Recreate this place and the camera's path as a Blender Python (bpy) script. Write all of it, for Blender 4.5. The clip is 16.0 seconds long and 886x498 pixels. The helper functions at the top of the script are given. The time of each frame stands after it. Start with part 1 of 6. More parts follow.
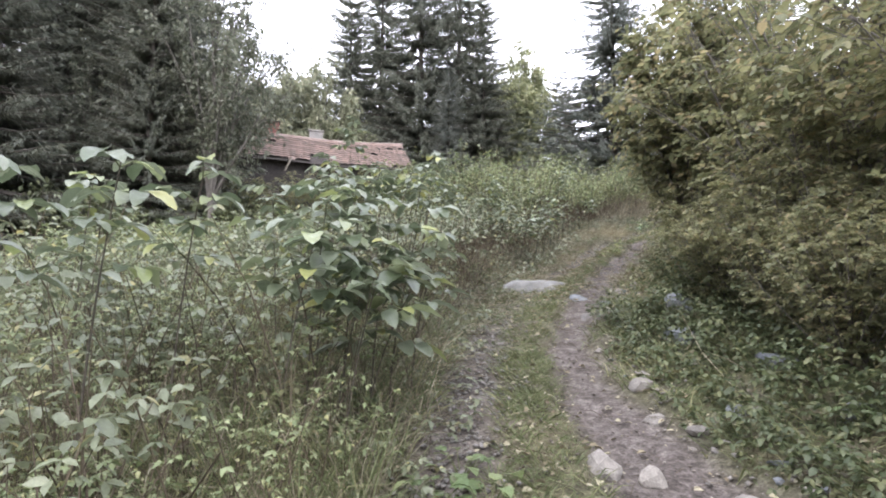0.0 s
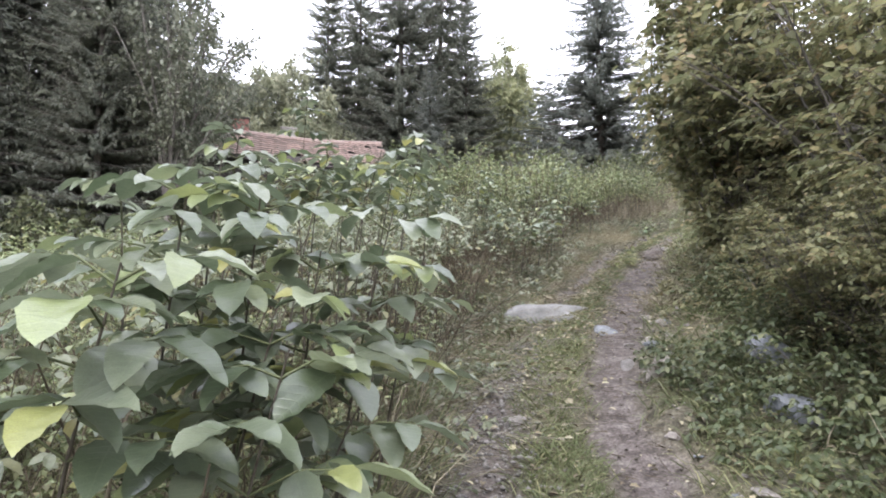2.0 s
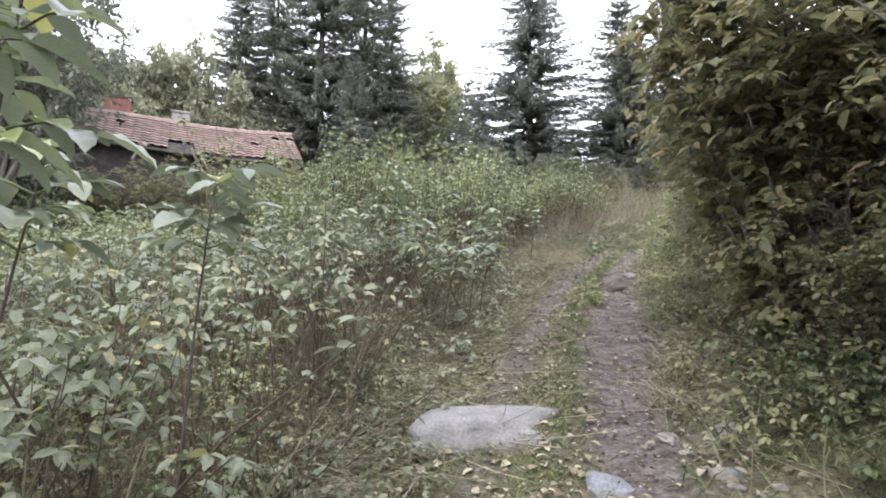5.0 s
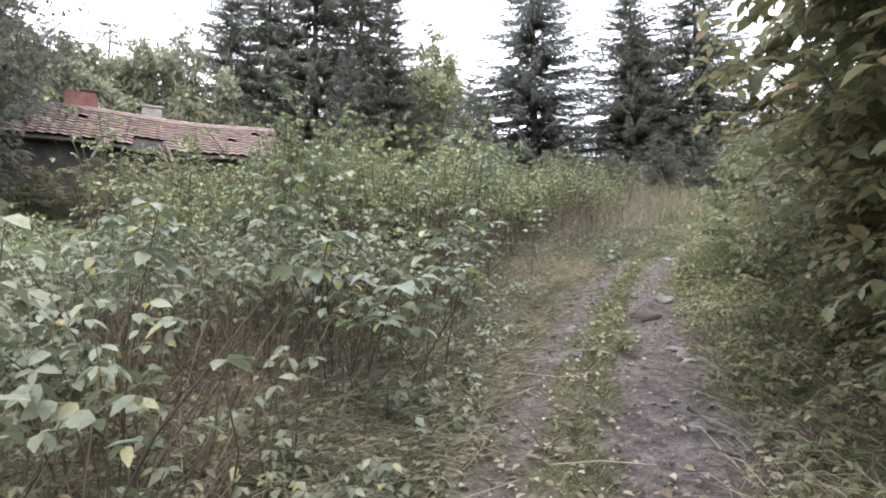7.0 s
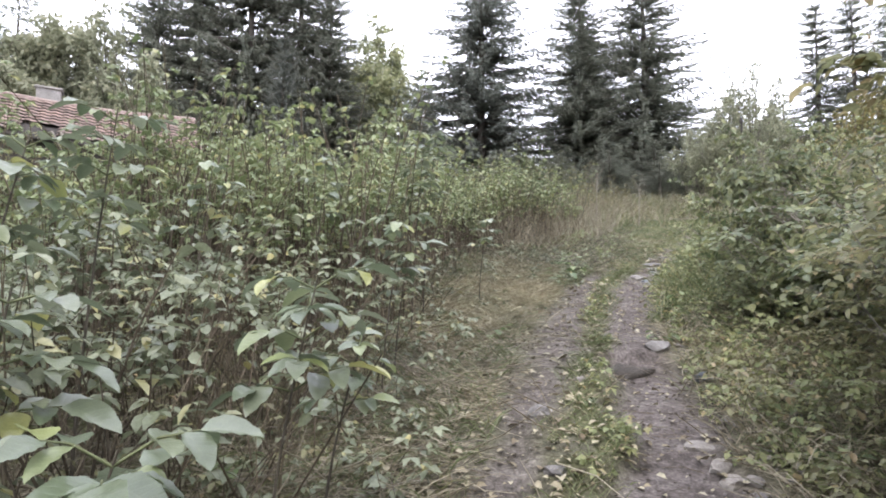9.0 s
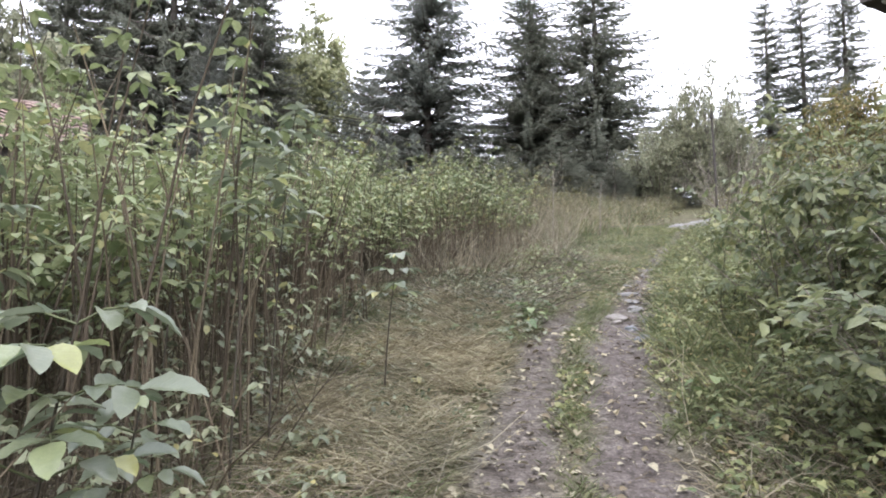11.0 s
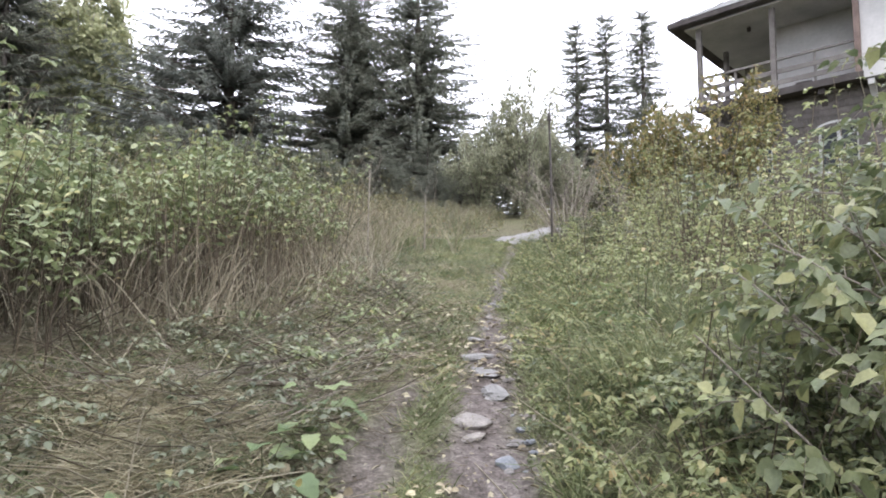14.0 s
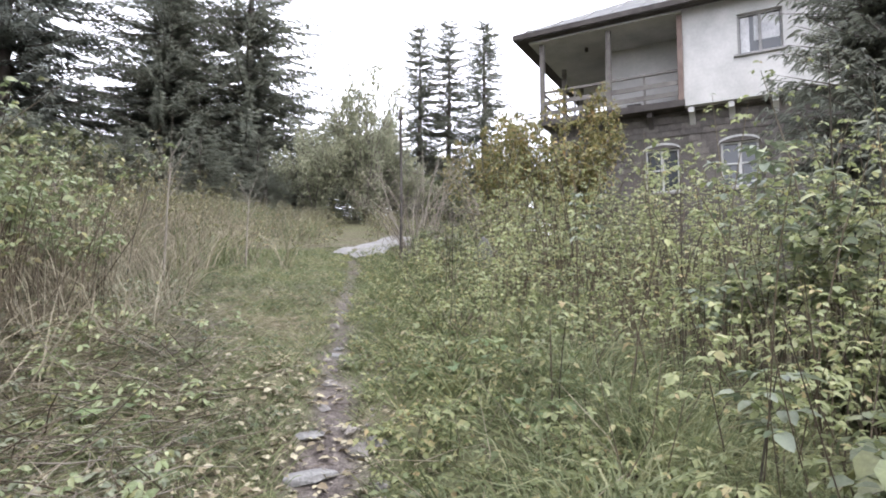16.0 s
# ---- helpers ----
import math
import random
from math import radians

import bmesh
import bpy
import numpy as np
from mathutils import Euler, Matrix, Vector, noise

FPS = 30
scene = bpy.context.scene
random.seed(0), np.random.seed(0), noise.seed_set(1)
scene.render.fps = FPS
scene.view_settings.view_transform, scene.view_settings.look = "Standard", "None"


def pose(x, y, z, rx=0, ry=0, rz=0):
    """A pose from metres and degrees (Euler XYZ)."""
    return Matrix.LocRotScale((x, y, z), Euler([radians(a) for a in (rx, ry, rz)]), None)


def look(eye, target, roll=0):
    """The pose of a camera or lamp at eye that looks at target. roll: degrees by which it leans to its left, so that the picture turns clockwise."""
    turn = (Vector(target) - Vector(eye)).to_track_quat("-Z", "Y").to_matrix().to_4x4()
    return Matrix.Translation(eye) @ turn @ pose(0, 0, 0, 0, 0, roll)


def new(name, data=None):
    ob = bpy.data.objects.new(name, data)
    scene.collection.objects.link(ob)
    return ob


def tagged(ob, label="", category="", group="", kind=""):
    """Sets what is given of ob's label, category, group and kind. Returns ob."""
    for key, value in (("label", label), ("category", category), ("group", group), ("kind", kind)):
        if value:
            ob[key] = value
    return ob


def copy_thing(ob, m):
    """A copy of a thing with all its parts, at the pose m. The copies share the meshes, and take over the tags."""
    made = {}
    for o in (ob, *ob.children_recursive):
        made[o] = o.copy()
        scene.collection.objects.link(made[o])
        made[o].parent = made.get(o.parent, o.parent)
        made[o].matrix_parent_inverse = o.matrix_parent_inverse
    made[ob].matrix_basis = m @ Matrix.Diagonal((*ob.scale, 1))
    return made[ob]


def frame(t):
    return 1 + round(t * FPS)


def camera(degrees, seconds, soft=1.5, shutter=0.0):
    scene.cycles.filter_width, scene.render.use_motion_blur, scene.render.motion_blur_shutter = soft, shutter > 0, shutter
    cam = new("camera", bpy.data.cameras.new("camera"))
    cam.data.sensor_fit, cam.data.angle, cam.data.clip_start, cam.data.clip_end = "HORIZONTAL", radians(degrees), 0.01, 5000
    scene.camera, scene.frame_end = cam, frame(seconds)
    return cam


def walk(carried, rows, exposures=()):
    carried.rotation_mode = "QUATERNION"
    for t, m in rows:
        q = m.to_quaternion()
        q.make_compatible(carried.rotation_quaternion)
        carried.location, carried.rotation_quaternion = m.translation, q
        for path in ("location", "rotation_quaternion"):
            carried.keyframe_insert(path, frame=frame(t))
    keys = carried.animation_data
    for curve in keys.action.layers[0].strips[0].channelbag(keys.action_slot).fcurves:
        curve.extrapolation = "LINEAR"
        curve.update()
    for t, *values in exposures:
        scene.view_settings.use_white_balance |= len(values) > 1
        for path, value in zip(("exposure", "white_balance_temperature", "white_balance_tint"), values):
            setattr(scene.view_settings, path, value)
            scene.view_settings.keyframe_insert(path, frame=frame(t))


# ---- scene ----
cam = camera(74.5, 16.0, 1.9)
PATH = [
    (0, (-0.232, -0.027, 1.873), (-0.189, 1.967, 2.014), 0.7),
    (0.5, (-0.268, 0.475, 1.93), (-0.22, 2.469, 2.07), 0.6),
    (1, (-0.239, 0.945, 2.05), (-0.18, 2.939, 2.19), 0.4),
    (1.5, (-0.248, 1.427, 2.12), (-0.176, 3.42, 2.261), 0.3),
    (2, (-0.208, 1.881, 2.18), (-0.104, 3.874, 2.325), 0.1),
    (2.5, (-0.123, 2.306, 2.289), (0.026, 4.295, 2.434), -0.1),
    (3, (-0.033, 2.778, 2.382), (0.193, 4.759, 2.526), 0.2),
    (3.5, (0.099, 3.281, 2.44), (0.423, 5.249, 2.584), 0.3),
    (4, (0.109, 3.775, 2.543), (0.476, 5.736, 2.69), 0.9),
    (6.5, (1.069, 6.67, 2.98), (1.404, 8.636, 3.135), 0.3),
    (7, (1.234, 7.139, 3.081), (1.569, 9.105, 3.234), 0.3),
    (7.5, (1.416, 7.597, 3.169), (1.766, 9.56, 3.322), 0.3),
    (8, (1.551, 8.023, 3.236), (1.928, 9.981, 3.39), 0.4),
    (8.5, (1.675, 8.44, 3.351), (2.113, 10.385, 3.506), 0.4),
    (9, (1.803, 8.938, 3.448), (2.318, 10.865, 3.602), 0.5),
    (11.5, (3.263, 11.767, 4.157), (3.974, 13.63, 4.31), -0.3),
    (12, (3.531, 12.151, 4.24), (4.313, 13.985, 4.396), -0.2),
    (12.5, (3.758, 12.612, 4.315), (4.692, 14.374, 4.472), -0.0),
    (13, (4.003, 13.099, 4.417), (5.047, 14.798, 4.572), 0.1),
    (13.5, (4.307, 13.659, 4.495), (5.421, 15.313, 4.647), 0.2),
    (14, (4.638, 14.105, 4.58), (5.859, 15.681, 4.733), 0.1),
    (14.5, (4.94, 14.521, 4.756), (6.252, 16.022, 4.914), 0.0),
    (15, (5.244, 14.854, 4.884), (6.652, 16.266, 5.044), 0.1),
    (15.5, (5.596, 15.178, 4.959), (7.134, 16.447, 5.121), -0.0),
    (16, (5.887, 15.579, 5.027), (7.497, 16.754, 5.187), 0.2),
]
walk(cam, [(t, look(eye, target, roll)) for t, eye, target, roll in PATH], [(0, 1.19), (4.2, 1.24), (6.5, 1.1), (9, 1.12), (11.5, 1.1), (16, 1.13)])

# ---- world, light ----
world = bpy.data.worlds.new("overcast_sky")
scene.world = world
world.use_nodes = True
wn, wl = world.node_tree.nodes, world.node_tree.links
wn.clear()
sky = wn.new("ShaderNodeTexSky")
sky.sky_type, sky.sun_disc = "NISHITA", False
sky.sun_elevation, sky.sun_rotation = radians(48), radians(200)
sky.air_density, sky.dust_density = 1.0, 4.0
veil = wn.new("ShaderNodeMix")
veil.data_type = "RGBA"
veil.inputs[0].default_value = 0.86
veil.inputs[7].default_value = (16.2, 16.5, 19.0, 1)
wl.new(sky.outputs[0], veil.inputs[6])
back = wn.new("ShaderNodeBackground")
back.inputs[1].default_value = 0.11
wl.new(veil.outputs[2], back.inputs[0])
wo = wn.new("ShaderNodeOutputWorld")
wl.new(back.outputs[0], wo.inputs[0])
sun = new("sun", bpy.data.lights.new("sun", "SUN"))
sun.data.energy, sun.data.angle, sun.data.color = 1.0, radians(25), (1.0, 0.97, 0.92)
sun.matrix_world = look((0, 0, 60), (12, 36, 0))

# ---- materials ----


def material(name, rough=0.8, spec=0.3, metal=0.0):
    m = bpy.data.materials.new(name)
    m.use_nodes = True
    b = m.node_tree.nodes["Principled BSDF"]
    b.inputs["Roughness"].default_value = rough
    b.inputs["Specular IOR Level"].default_value = spec
    b.inputs["Metallic"].default_value = metal
    return m, m.node_tree.nodes, m.node_tree.links, b


def ramp(n, stops):
    r = n.new("ShaderNodeValToRGB")
    e = r.color_ramp.elements
    while len(e) < len(stops):
        e.new(0.5)
    for i, (p, c) in enumerate(stops):
        e[i].position, e[i].color = p, (*c, 1)
    return r


def noise_tex(n, l, scale, detail=6.0, rough=0.6, coord="Object"):
    tc = n.new("ShaderNodeTexCoord")
    t = n.new("ShaderNodeTexNoise")
    t.inputs["Scale"].default_value, t.inputs["Detail"].default_value, t.inputs["Roughness"].default_value = scale, detail, rough
    l.new(tc.outputs[coord], t.inputs["Vector"])
    return t


def mixc(n, l, fac, a, b, mode="MIX"):
    m = n.new("ShaderNodeMix")
    m.data_type, m.blend_type = "RGBA", mode
    for sock, v in ((m.inputs[0], fac), (m.inputs[6], a), (m.inputs[7], b)):
        if isinstance(v, (int, float)):
            sock.default_value = v
        elif isinstance(v, tuple):
            sock.default_value = (*v, 1)
        else:
            l.new(v, sock)
    return m.outputs[2]


def bump(n, l, b, height, strength, dist):
    k = n.new("ShaderNodeBump")
    k.inputs["Strength"].default_value, k.inputs["Distance"].default_value = strength, dist
    l.new(height, k.inputs["Height"])
    l.new(k.outputs[0], b.inputs["Normal"])


def surface(name, dark, light, scale, rough=0.8, spec=0.25, bumpy=0.3, dist=0.01, fine=12.0, metal=0.0, tint=None, grain=1.0):
    """A weathered surface: broad stains, fine grain, relief, and a tint of its own for each object."""
    m, n, l, b = material(name, rough, spec, metal)
    big, small = noise_tex(n, l, scale), noise_tex(n, l, scale * fine, 4.0)
    r = ramp(n, [(0.3, dark), (0.7, light)])
    l.new(big.outputs[0], r.inputs[0])
    r2 = ramp(n, [(0.25, (1 - 0.38 * grain,) * 3), (0.75, (1 + 0.25 * grain,) * 3)])
    l.new(small.outputs[0], r2.inputs[0])
    c = mixc(n, l, 1.0, r.outputs[0], r2.outputs[0], "MULTIPLY")
    if tint:
        oi = n.new("ShaderNodeObjectInfo")
        r3 = ramp(n, [(0.0, tint[0]), (1.0, tint[1])])
        l.new(oi.outputs["Random"], r3.inputs[0])
        c = mixc(n, l, 1.0, c, r3.outputs[0], "MULTIPLY")
    l.new(c, b.inputs["Base Color"])
    bump(n, l, b, small.outputs[0], bumpy, dist)
    return m


def leafy(name, stops, rough=0.5, spec=0.35, thin=0.25, island=True, tone=1.0):
    """Leaves: a colour of its own for each leaf, patchy tone over the plant, light through the blade."""
    m, n, l, b = material(name, rough, spec)
    if island:
        pick = n.new("ShaderNodeNewGeometry").outputs["Random Per Island"]
    else:
        pick = n.new("ShaderNodeObjectInfo").outputs["Random"]
    r = ramp(n, stops)
    l.new(pick, r.inputs[0])
    patch = noise_tex(n, l, 0.9, 3.0)
    r2 = ramp(n, [(0.3, (0.7 * tone, 0.72 * tone, 0.7 * tone)), (0.7, (1.25 * tone, 1.22 * tone, 1.15 * tone))])
    l.new(patch.outputs[0], r2.inputs[0])
    c = mixc(n, l, 1.0, r.outputs[0], r2.outputs[0], "MULTIPLY")
    grain = noise_tex(n, l, 60.0, 2.0)
    c = mixc(n, l, 0.4, c, grain.outputs[0], "OVERLAY")
    bump(n, l, b, grain.outputs[0], 0.5, 0.006)
    l.new(c, b.inputs["Base Color"])
    tr = n.new("ShaderNodeBsdfTranslucent")
    l.new(c, tr.inputs[0])
    mx = n.new("ShaderNodeMixShader")
    mx.inputs[0].default_value = thin
    out = n["Material Output"]
    l.new(b.outputs[0], mx.inputs[1])
    l.new(tr.outputs[0], mx.inputs[2])
    l.new(mx.outputs[0], out.inputs[0])
    return m


def ground_material():
    m, n, l, b = material("soil_and_litter", 0.92, 0.15)
    at = n.new("ShaderNodeAttribute")
    at.attribute_name = "dirt"
    big, mid, small = noise_tex(n, l, 0.7), noise_tex(n, l, 6.0), noise_tex(n, l, 55.0, 5.0)
    mud = ramp(n, [(0.25, (0.06, 0.05, 0.045)), (0.5, (0.12, 0.103, 0.096)), (0.8, (0.19, 0.17, 0.16))])
    l.new(mid.outputs[0], mud.inputs[0])
    litter = ramp(n, [(0.3, (0.06, 0.054, 0.036)), (0.5, (0.11, 0.1, 0.064)), (0.7, (0.18, 0.155, 0.105))])
    l.new(mid.outputs[0], litter.inputs[0])
    green = ramp(n, [(0.42, (0, 0, 0)), (0.62, (1, 1, 1))])
    l.new(big.outputs[0], green.inputs[0])
    soil = mixc(n, l, green.outputs[0], litter.outputs[0], (0.1, 0.105, 0.055))
    c = mixc(n, l, at.outputs["Fac"], soil, mud.outputs[0])
    r2 = ramp(n, [(0.3, (0.5, 0.5, 0.5)), (0.7, (1.4, 1.4, 1.4))])
    l.new(small.outputs[0], r2.inputs[0])
    c = mixc(n, l, 1.0, c, r2.outputs[0], "MULTIPLY")
    clod = noise_tex(n, l, 19.0, 3.0)
    r3 = ramp(n, [(0.35, (0.62, 0.61, 0.6)), (0.65, (1.22, 1.22, 1.22))])
    l.new(clod.outputs[0], r3.inputs[0])
    c = mixc(n, l, 1.0, c, r3.outputs[0], "MULTIPLY")
    l.new(c, b.inputs["Base Color"])
    bump(n, l, b, mixc(n, l, 0.55, small.outputs[0], mid.outputs[0]), 0.9, 0.035)
    return m


M_ground = ground_material()
M_road = surface("pale_gravel", (0.16, 0.155, 0.15), (0.24, 0.235, 0.228), 1.5, 0.9, 0.15, 0.3, 0.01)
M_stone = surface("track_stone", (0.15, 0.14, 0.13), (0.3, 0.285, 0.265), 7, 0.85, 0.25, 0.5, 0.01, tint=((0.75, 0.75, 0.78), (1.25, 1.2, 1.15)))
M_slate = surface("blue_grey_stone", (0.11, 0.12, 0.135), (0.22, 0.23, 0.245), 5, 0.8, 0.3, 0.5, 0.012, tint=((0.8, 0.8, 0.8), (1.2, 1.2, 1.2)))
M_pale = surface("pale_bedrock", (0.135, 0.133, 0.13), (0.25, 0.245, 0.238), 5, 0.85, 0.25, 0.5, 0.012)
M_bark = surface("spruce_bark", (0.09, 0.08, 0.07), (0.17, 0.15, 0.135), 3, 0.95, 0.1, 0.8, 0.03)
M_bark2 = surface("grey_bark", (0.11, 0.1, 0.09), (0.22, 0.2, 0.18), 4, 0.9, 0.15, 0.6, 0.02)
M_birchbark = surface("birch_bark", (0.2, 0.19, 0.18), (0.55, 0.54, 0.5), 3, 0.8, 0.2, 0.4, 0.01)
M_cane = leafy("brown_cane", [(0, (0.055, 0.045, 0.034)), (0.5, (0.09, 0.072, 0.054)), (1, (0.15, 0.125, 0.09))], 0.8, 0.2, 0.0)
M_darkstem = surface("dark_elder_stem", (0.045, 0.04, 0.032), (0.1, 0.085, 0.065), 6, 0.8, 0.2, 0.3)
M_greenstem = surface("green_stem", (0.06, 0.075, 0.035), (0.12, 0.13, 0.06), 6, 0.7, 0.3, 0.2)
M_twig = surface("grey_twig", (0.16, 0.14, 0.115), (0.3, 0.27, 0.23), 8, 0.9, 0.15, 0.3)
# Both needle colours lifted above real needles, to stand in for haze.
M_needle = leafy("haze_lightened_spruce_needles", [(0, (0.154, 0.167, 0.143)), (0.6, (0.198, 0.213, 0.179)), (1, (0.242, 0.256, 0.209))], 0.5, 0.6, 0.5)
M_needle2 = leafy("haze_lightened_blue_spruce_needles", [(0, (0.16, 0.176, 0.163)), (0.6, (0.204, 0.223, 0.204)), (1, (0.253, 0.27, 0.242))], 0.5, 0.6, 0.5)
M_birch = leafy("birch_leaves", [(0, (0.29, 0.31, 0.185)), (0.6, (0.36, 0.38, 0.235)), (1, (0.43, 0.43, 0.28))], 0.55, 0.3, 0.45)
# Pale leaves, greyed further so the colour carries some distance haze.
M_pale_leaf = leafy("pale_hazed_leaves", [(0, (0.26, 0.275, 0.195)), (0.6, (0.32, 0.33, 0.24)), (1, (0.39, 0.385, 0.29))], 0.6, 0.25, 0.48)
M_maple = leafy("yellowing_maple_leaves", [(0, (0.13, 0.135, 0.06)), (0.5, (0.21, 0.2, 0.085)), (0.85, (0.3, 0.25, 0.11)), (1, (0.32, 0.22, 0.11))], 0.5, 0.35, 0.3)
M_dark_leaf = leafy("dark_grove_leaves", [(0, (0.11, 0.12, 0.09)), (0.6, (0.17, 0.185, 0.14)), (1, (0.26, 0.27, 0.215))], 0.5, 0.4, 0.35)
# Bush leaves with the shade of the spruces mixed into a darker green.
M_shade = leafy("shade_darkened_forest_bush_leaves", [(0, (0.07, 0.082, 0.045)), (0.6, (0.11, 0.125, 0.07)), (1, (0.17, 0.175, 0.1))], 0.5, 0.35, 0.3)
M_willow = leafy("autumn_bush_leaves", [(0, (0.155, 0.17, 0.095)), (0.45, (0.215, 0.22, 0.122)), (0.8, (0.285, 0.275, 0.15)), (1, (0.32, 0.25, 0.15))], 0.45, 0.45, 0.55)
M_elder = leafy("elder_leaves", [(0, (0.084, 0.112, 0.065)), (0.35, (0.14, 0.17, 0.112)), (0.75, (0.207, 0.233, 0.168)), (0.93, (0.246, 0.291, 0.123)), (1, (0.37, 0.358, 0.134))], 0.3, 0.85, 0.34, island=False)


def veins(m):
    """Pale midrib and slanting side veins, pressed into the blade."""
    n, l = m.node_tree.nodes, m.node_tree.links
    b = n["Principled BSDF"]

    def calc(op, a, c=None):
        k = n.new("ShaderNodeMath")
        k.operation = op
        for sock, v in zip(k.inputs, (a, c)):
            if isinstance(v, (int, float)):
                sock.default_value = v
            elif v is not None:
                l.new(v, sock)
        return k.outputs[0]

    tc = n.new("ShaderNodeTexCoord")
    xyz = n.new("ShaderNodeSeparateXYZ")
    l.new(tc.outputs["Object"], xyz.inputs[0])
    ax = calc("ABSOLUTE", xyz.outputs[0])
    s = calc("SINE", calc("MULTIPLY", calc("SUBTRACT", xyz.outputs[1], calc("MULTIPLY", ax, 0.75)), 52.0))
    side = calc("POWER", calc("MAXIMUM", s, 0.0), 6.0)
    mid = calc("LESS_THAN", ax, 0.012)
    v = calc("MAXIMUM", calc("MULTIPLY", side, 0.55), mid)
    old = b.inputs["Base Color"].links[0].from_socket
    c = mixc(n, l, calc("MULTIPLY", v, 0.1), old, (0.34, 0.37, 0.24))
    l.new(c, b.inputs["Base Color"])
    bump(n, l, b, calc("SUBTRACT", 1.0, v), 0.15, 0.01)


veins(M_elder)
M_rasp = leafy("raspberry_leaves", [(0, (0.13, 0.149, 0.0977)), (0.55, (0.181, 0.205, 0.13)), (0.9, (0.233, 0.251, 0.172)), (1, (0.316, 0.288, 0.121))], 0.36, 0.6, 0.36)
M_field = leafy("far_thicket_leaves", [(0, (0.143, 0.182, 0.088)), (0.5, (0.209, 0.248, 0.127)), (0.85, (0.275, 0.303, 0.176)), (1, (0.341, 0.33, 0.154))], 0.42, 0.5, 0.36)
M_rose = leafy("bramble_leaves", [(0, (0.14, 0.17, 0.08)), (0.5, (0.22, 0.245, 0.12)), (0.85, (0.29, 0.3, 0.15)), (1, (0.31, 0.24, 0.13))], 0.45, 0.4, 0.47)
M_sunny = leafy("light_green_raspberry_leaves", [(0, (0.16, 0.19, 0.085)), (0.5, (0.25, 0.28, 0.14)), (0.9, (0.32, 0.335, 0.18)), (1, (0.35, 0.28, 0.15))], 0.42, 0.5, 0.45)
M_bramble = leafy("dark_bramble_leaves", [(0, (0.085, 0.11, 0.055)), (0.4, (0.145, 0.17, 0.088)), (0.8, (0.22, 0.24, 0.12)), (1, (0.28, 0.28, 0.135))], 0.42, 0.5, 0.42)
M_fresh = leafy("fresh_broad_leaves", [(0, (0.105, 0.155, 0.068)), (0.6, (0.155, 0.215, 0.095)), (1, (0.24, 0.285, 0.14))], 0.42, 0.5, 0.35, island=False)
M_verge = leafy("olive_verge_herbs", [(0, (0.1, 0.09, 0.055)), (0.35, (0.15, 0.15, 0.08)), (0.75, (0.2, 0.205, 0.11)), (0.9, (0.26, 0.24, 0.14)), (1, (0.27, 0.2, 0.12))], 0.5, 0.4, 0.35)
M_clod = leafy("earth_crumbs", [(0, (0.05, 0.042, 0.037)), (0.6, (0.12, 0.105, 0.097)), (1, (0.24, 0.22, 0.205))], 0.9, 0.15, 0.0)
# Darker soil colour for the ledge across the rut.
M_ledge_soil = surface("dark_ledge_soil", (0.045, 0.04, 0.036), (0.09, 0.08, 0.072), 6, 0.9, 0.2, 0.8, 0.02)
# Weed leaves darkened: the shade under the bushes is in their colour.
M_weed = leafy("shade_darkened_weeds", [(0, (0.05, 0.066, 0.032)), (0.6, (0.085, 0.105, 0.052)), (1, (0.15, 0.158, 0.078))], 0.45, 0.4, 0.3)
M_grass = leafy("green_grass", [(0, (0.085, 0.105, 0.05)), (0.6, (0.14, 0.162, 0.082)), (1, (0.24, 0.235, 0.13))], 0.6, 0.25, 0.25)
M_dry = leafy("dry_grass", [(0, (0.14, 0.12, 0.09)), (0.5, (0.225, 0.2, 0.152)), (1, (0.35, 0.32, 0.25))], 0.75, 0.2, 0.2)
M_hay = leafy("mown_hay", [(0, (0.16, 0.135, 0.09)), (0.5, (0.27, 0.24, 0.165)), (1, (0.42, 0.39, 0.28))], 0.75, 0.2, 0.2)
M_tuft = leafy("bright_sedge", [(0, (0.13, 0.155, 0.08)), (0.6, (0.19, 0.215, 0.115)), (1, (0.29, 0.285, 0.17))], 0.5, 0.35, 0.35)
M_litter = leafy("fallen_leaves", [(0, (0.12, 0.095, 0.065)), (0.4, (0.22, 0.19, 0.13)), (0.75, (0.31, 0.285, 0.215)), (1, (0.36, 0.33, 0.23))], 0.7, 0.3, 0.1)
M_plaster = surface("old_white_plaster", (0.38, 0.375, 0.36), (0.54, 0.53, 0.51), 0.8, 0.9, 0.15, 0.08, 0.004, grain=0.25)
M_wood = surface("weathered_grey_wood", (0.1, 0.092, 0.085), (0.2, 0.185, 0.17), 2.5, 0.9, 0.15, 0.4, 0.01)
M_redwood = surface("red_brown_post", (0.13, 0.098, 0.085), (0.22, 0.165, 0.14), 2.5, 0.85, 0.2, 0.3, 0.01)
M_darkwood = surface("dark_boards", (0.045, 0.04, 0.038), (0.095, 0.085, 0.08), 2.0, 0.9, 0.15, 0.4, 0.01)
# Grey stone with the overhang's shade put into a darker base colour.
M_masonry = surface("shade_darkened_grey_rubble", (0.085, 0.078, 0.073), (0.155, 0.142, 0.132), 1.2, 0.92, 0.15, 0.6, 0.02, tint=((0.75, 0.75, 0.75), (1.2, 1.18, 1.15)))
M_sheet = surface("grey_metal_roof", (0.2, 0.2, 0.2), (0.36, 0.36, 0.36), 1.0, 0.6, 0.4, 0.15, 0.005)
M_white = surface("white_window_paint", (0.36, 0.36, 0.345), (0.54, 0.54, 0.52), 3, 0.7, 0.3, 0.15, 0.004)
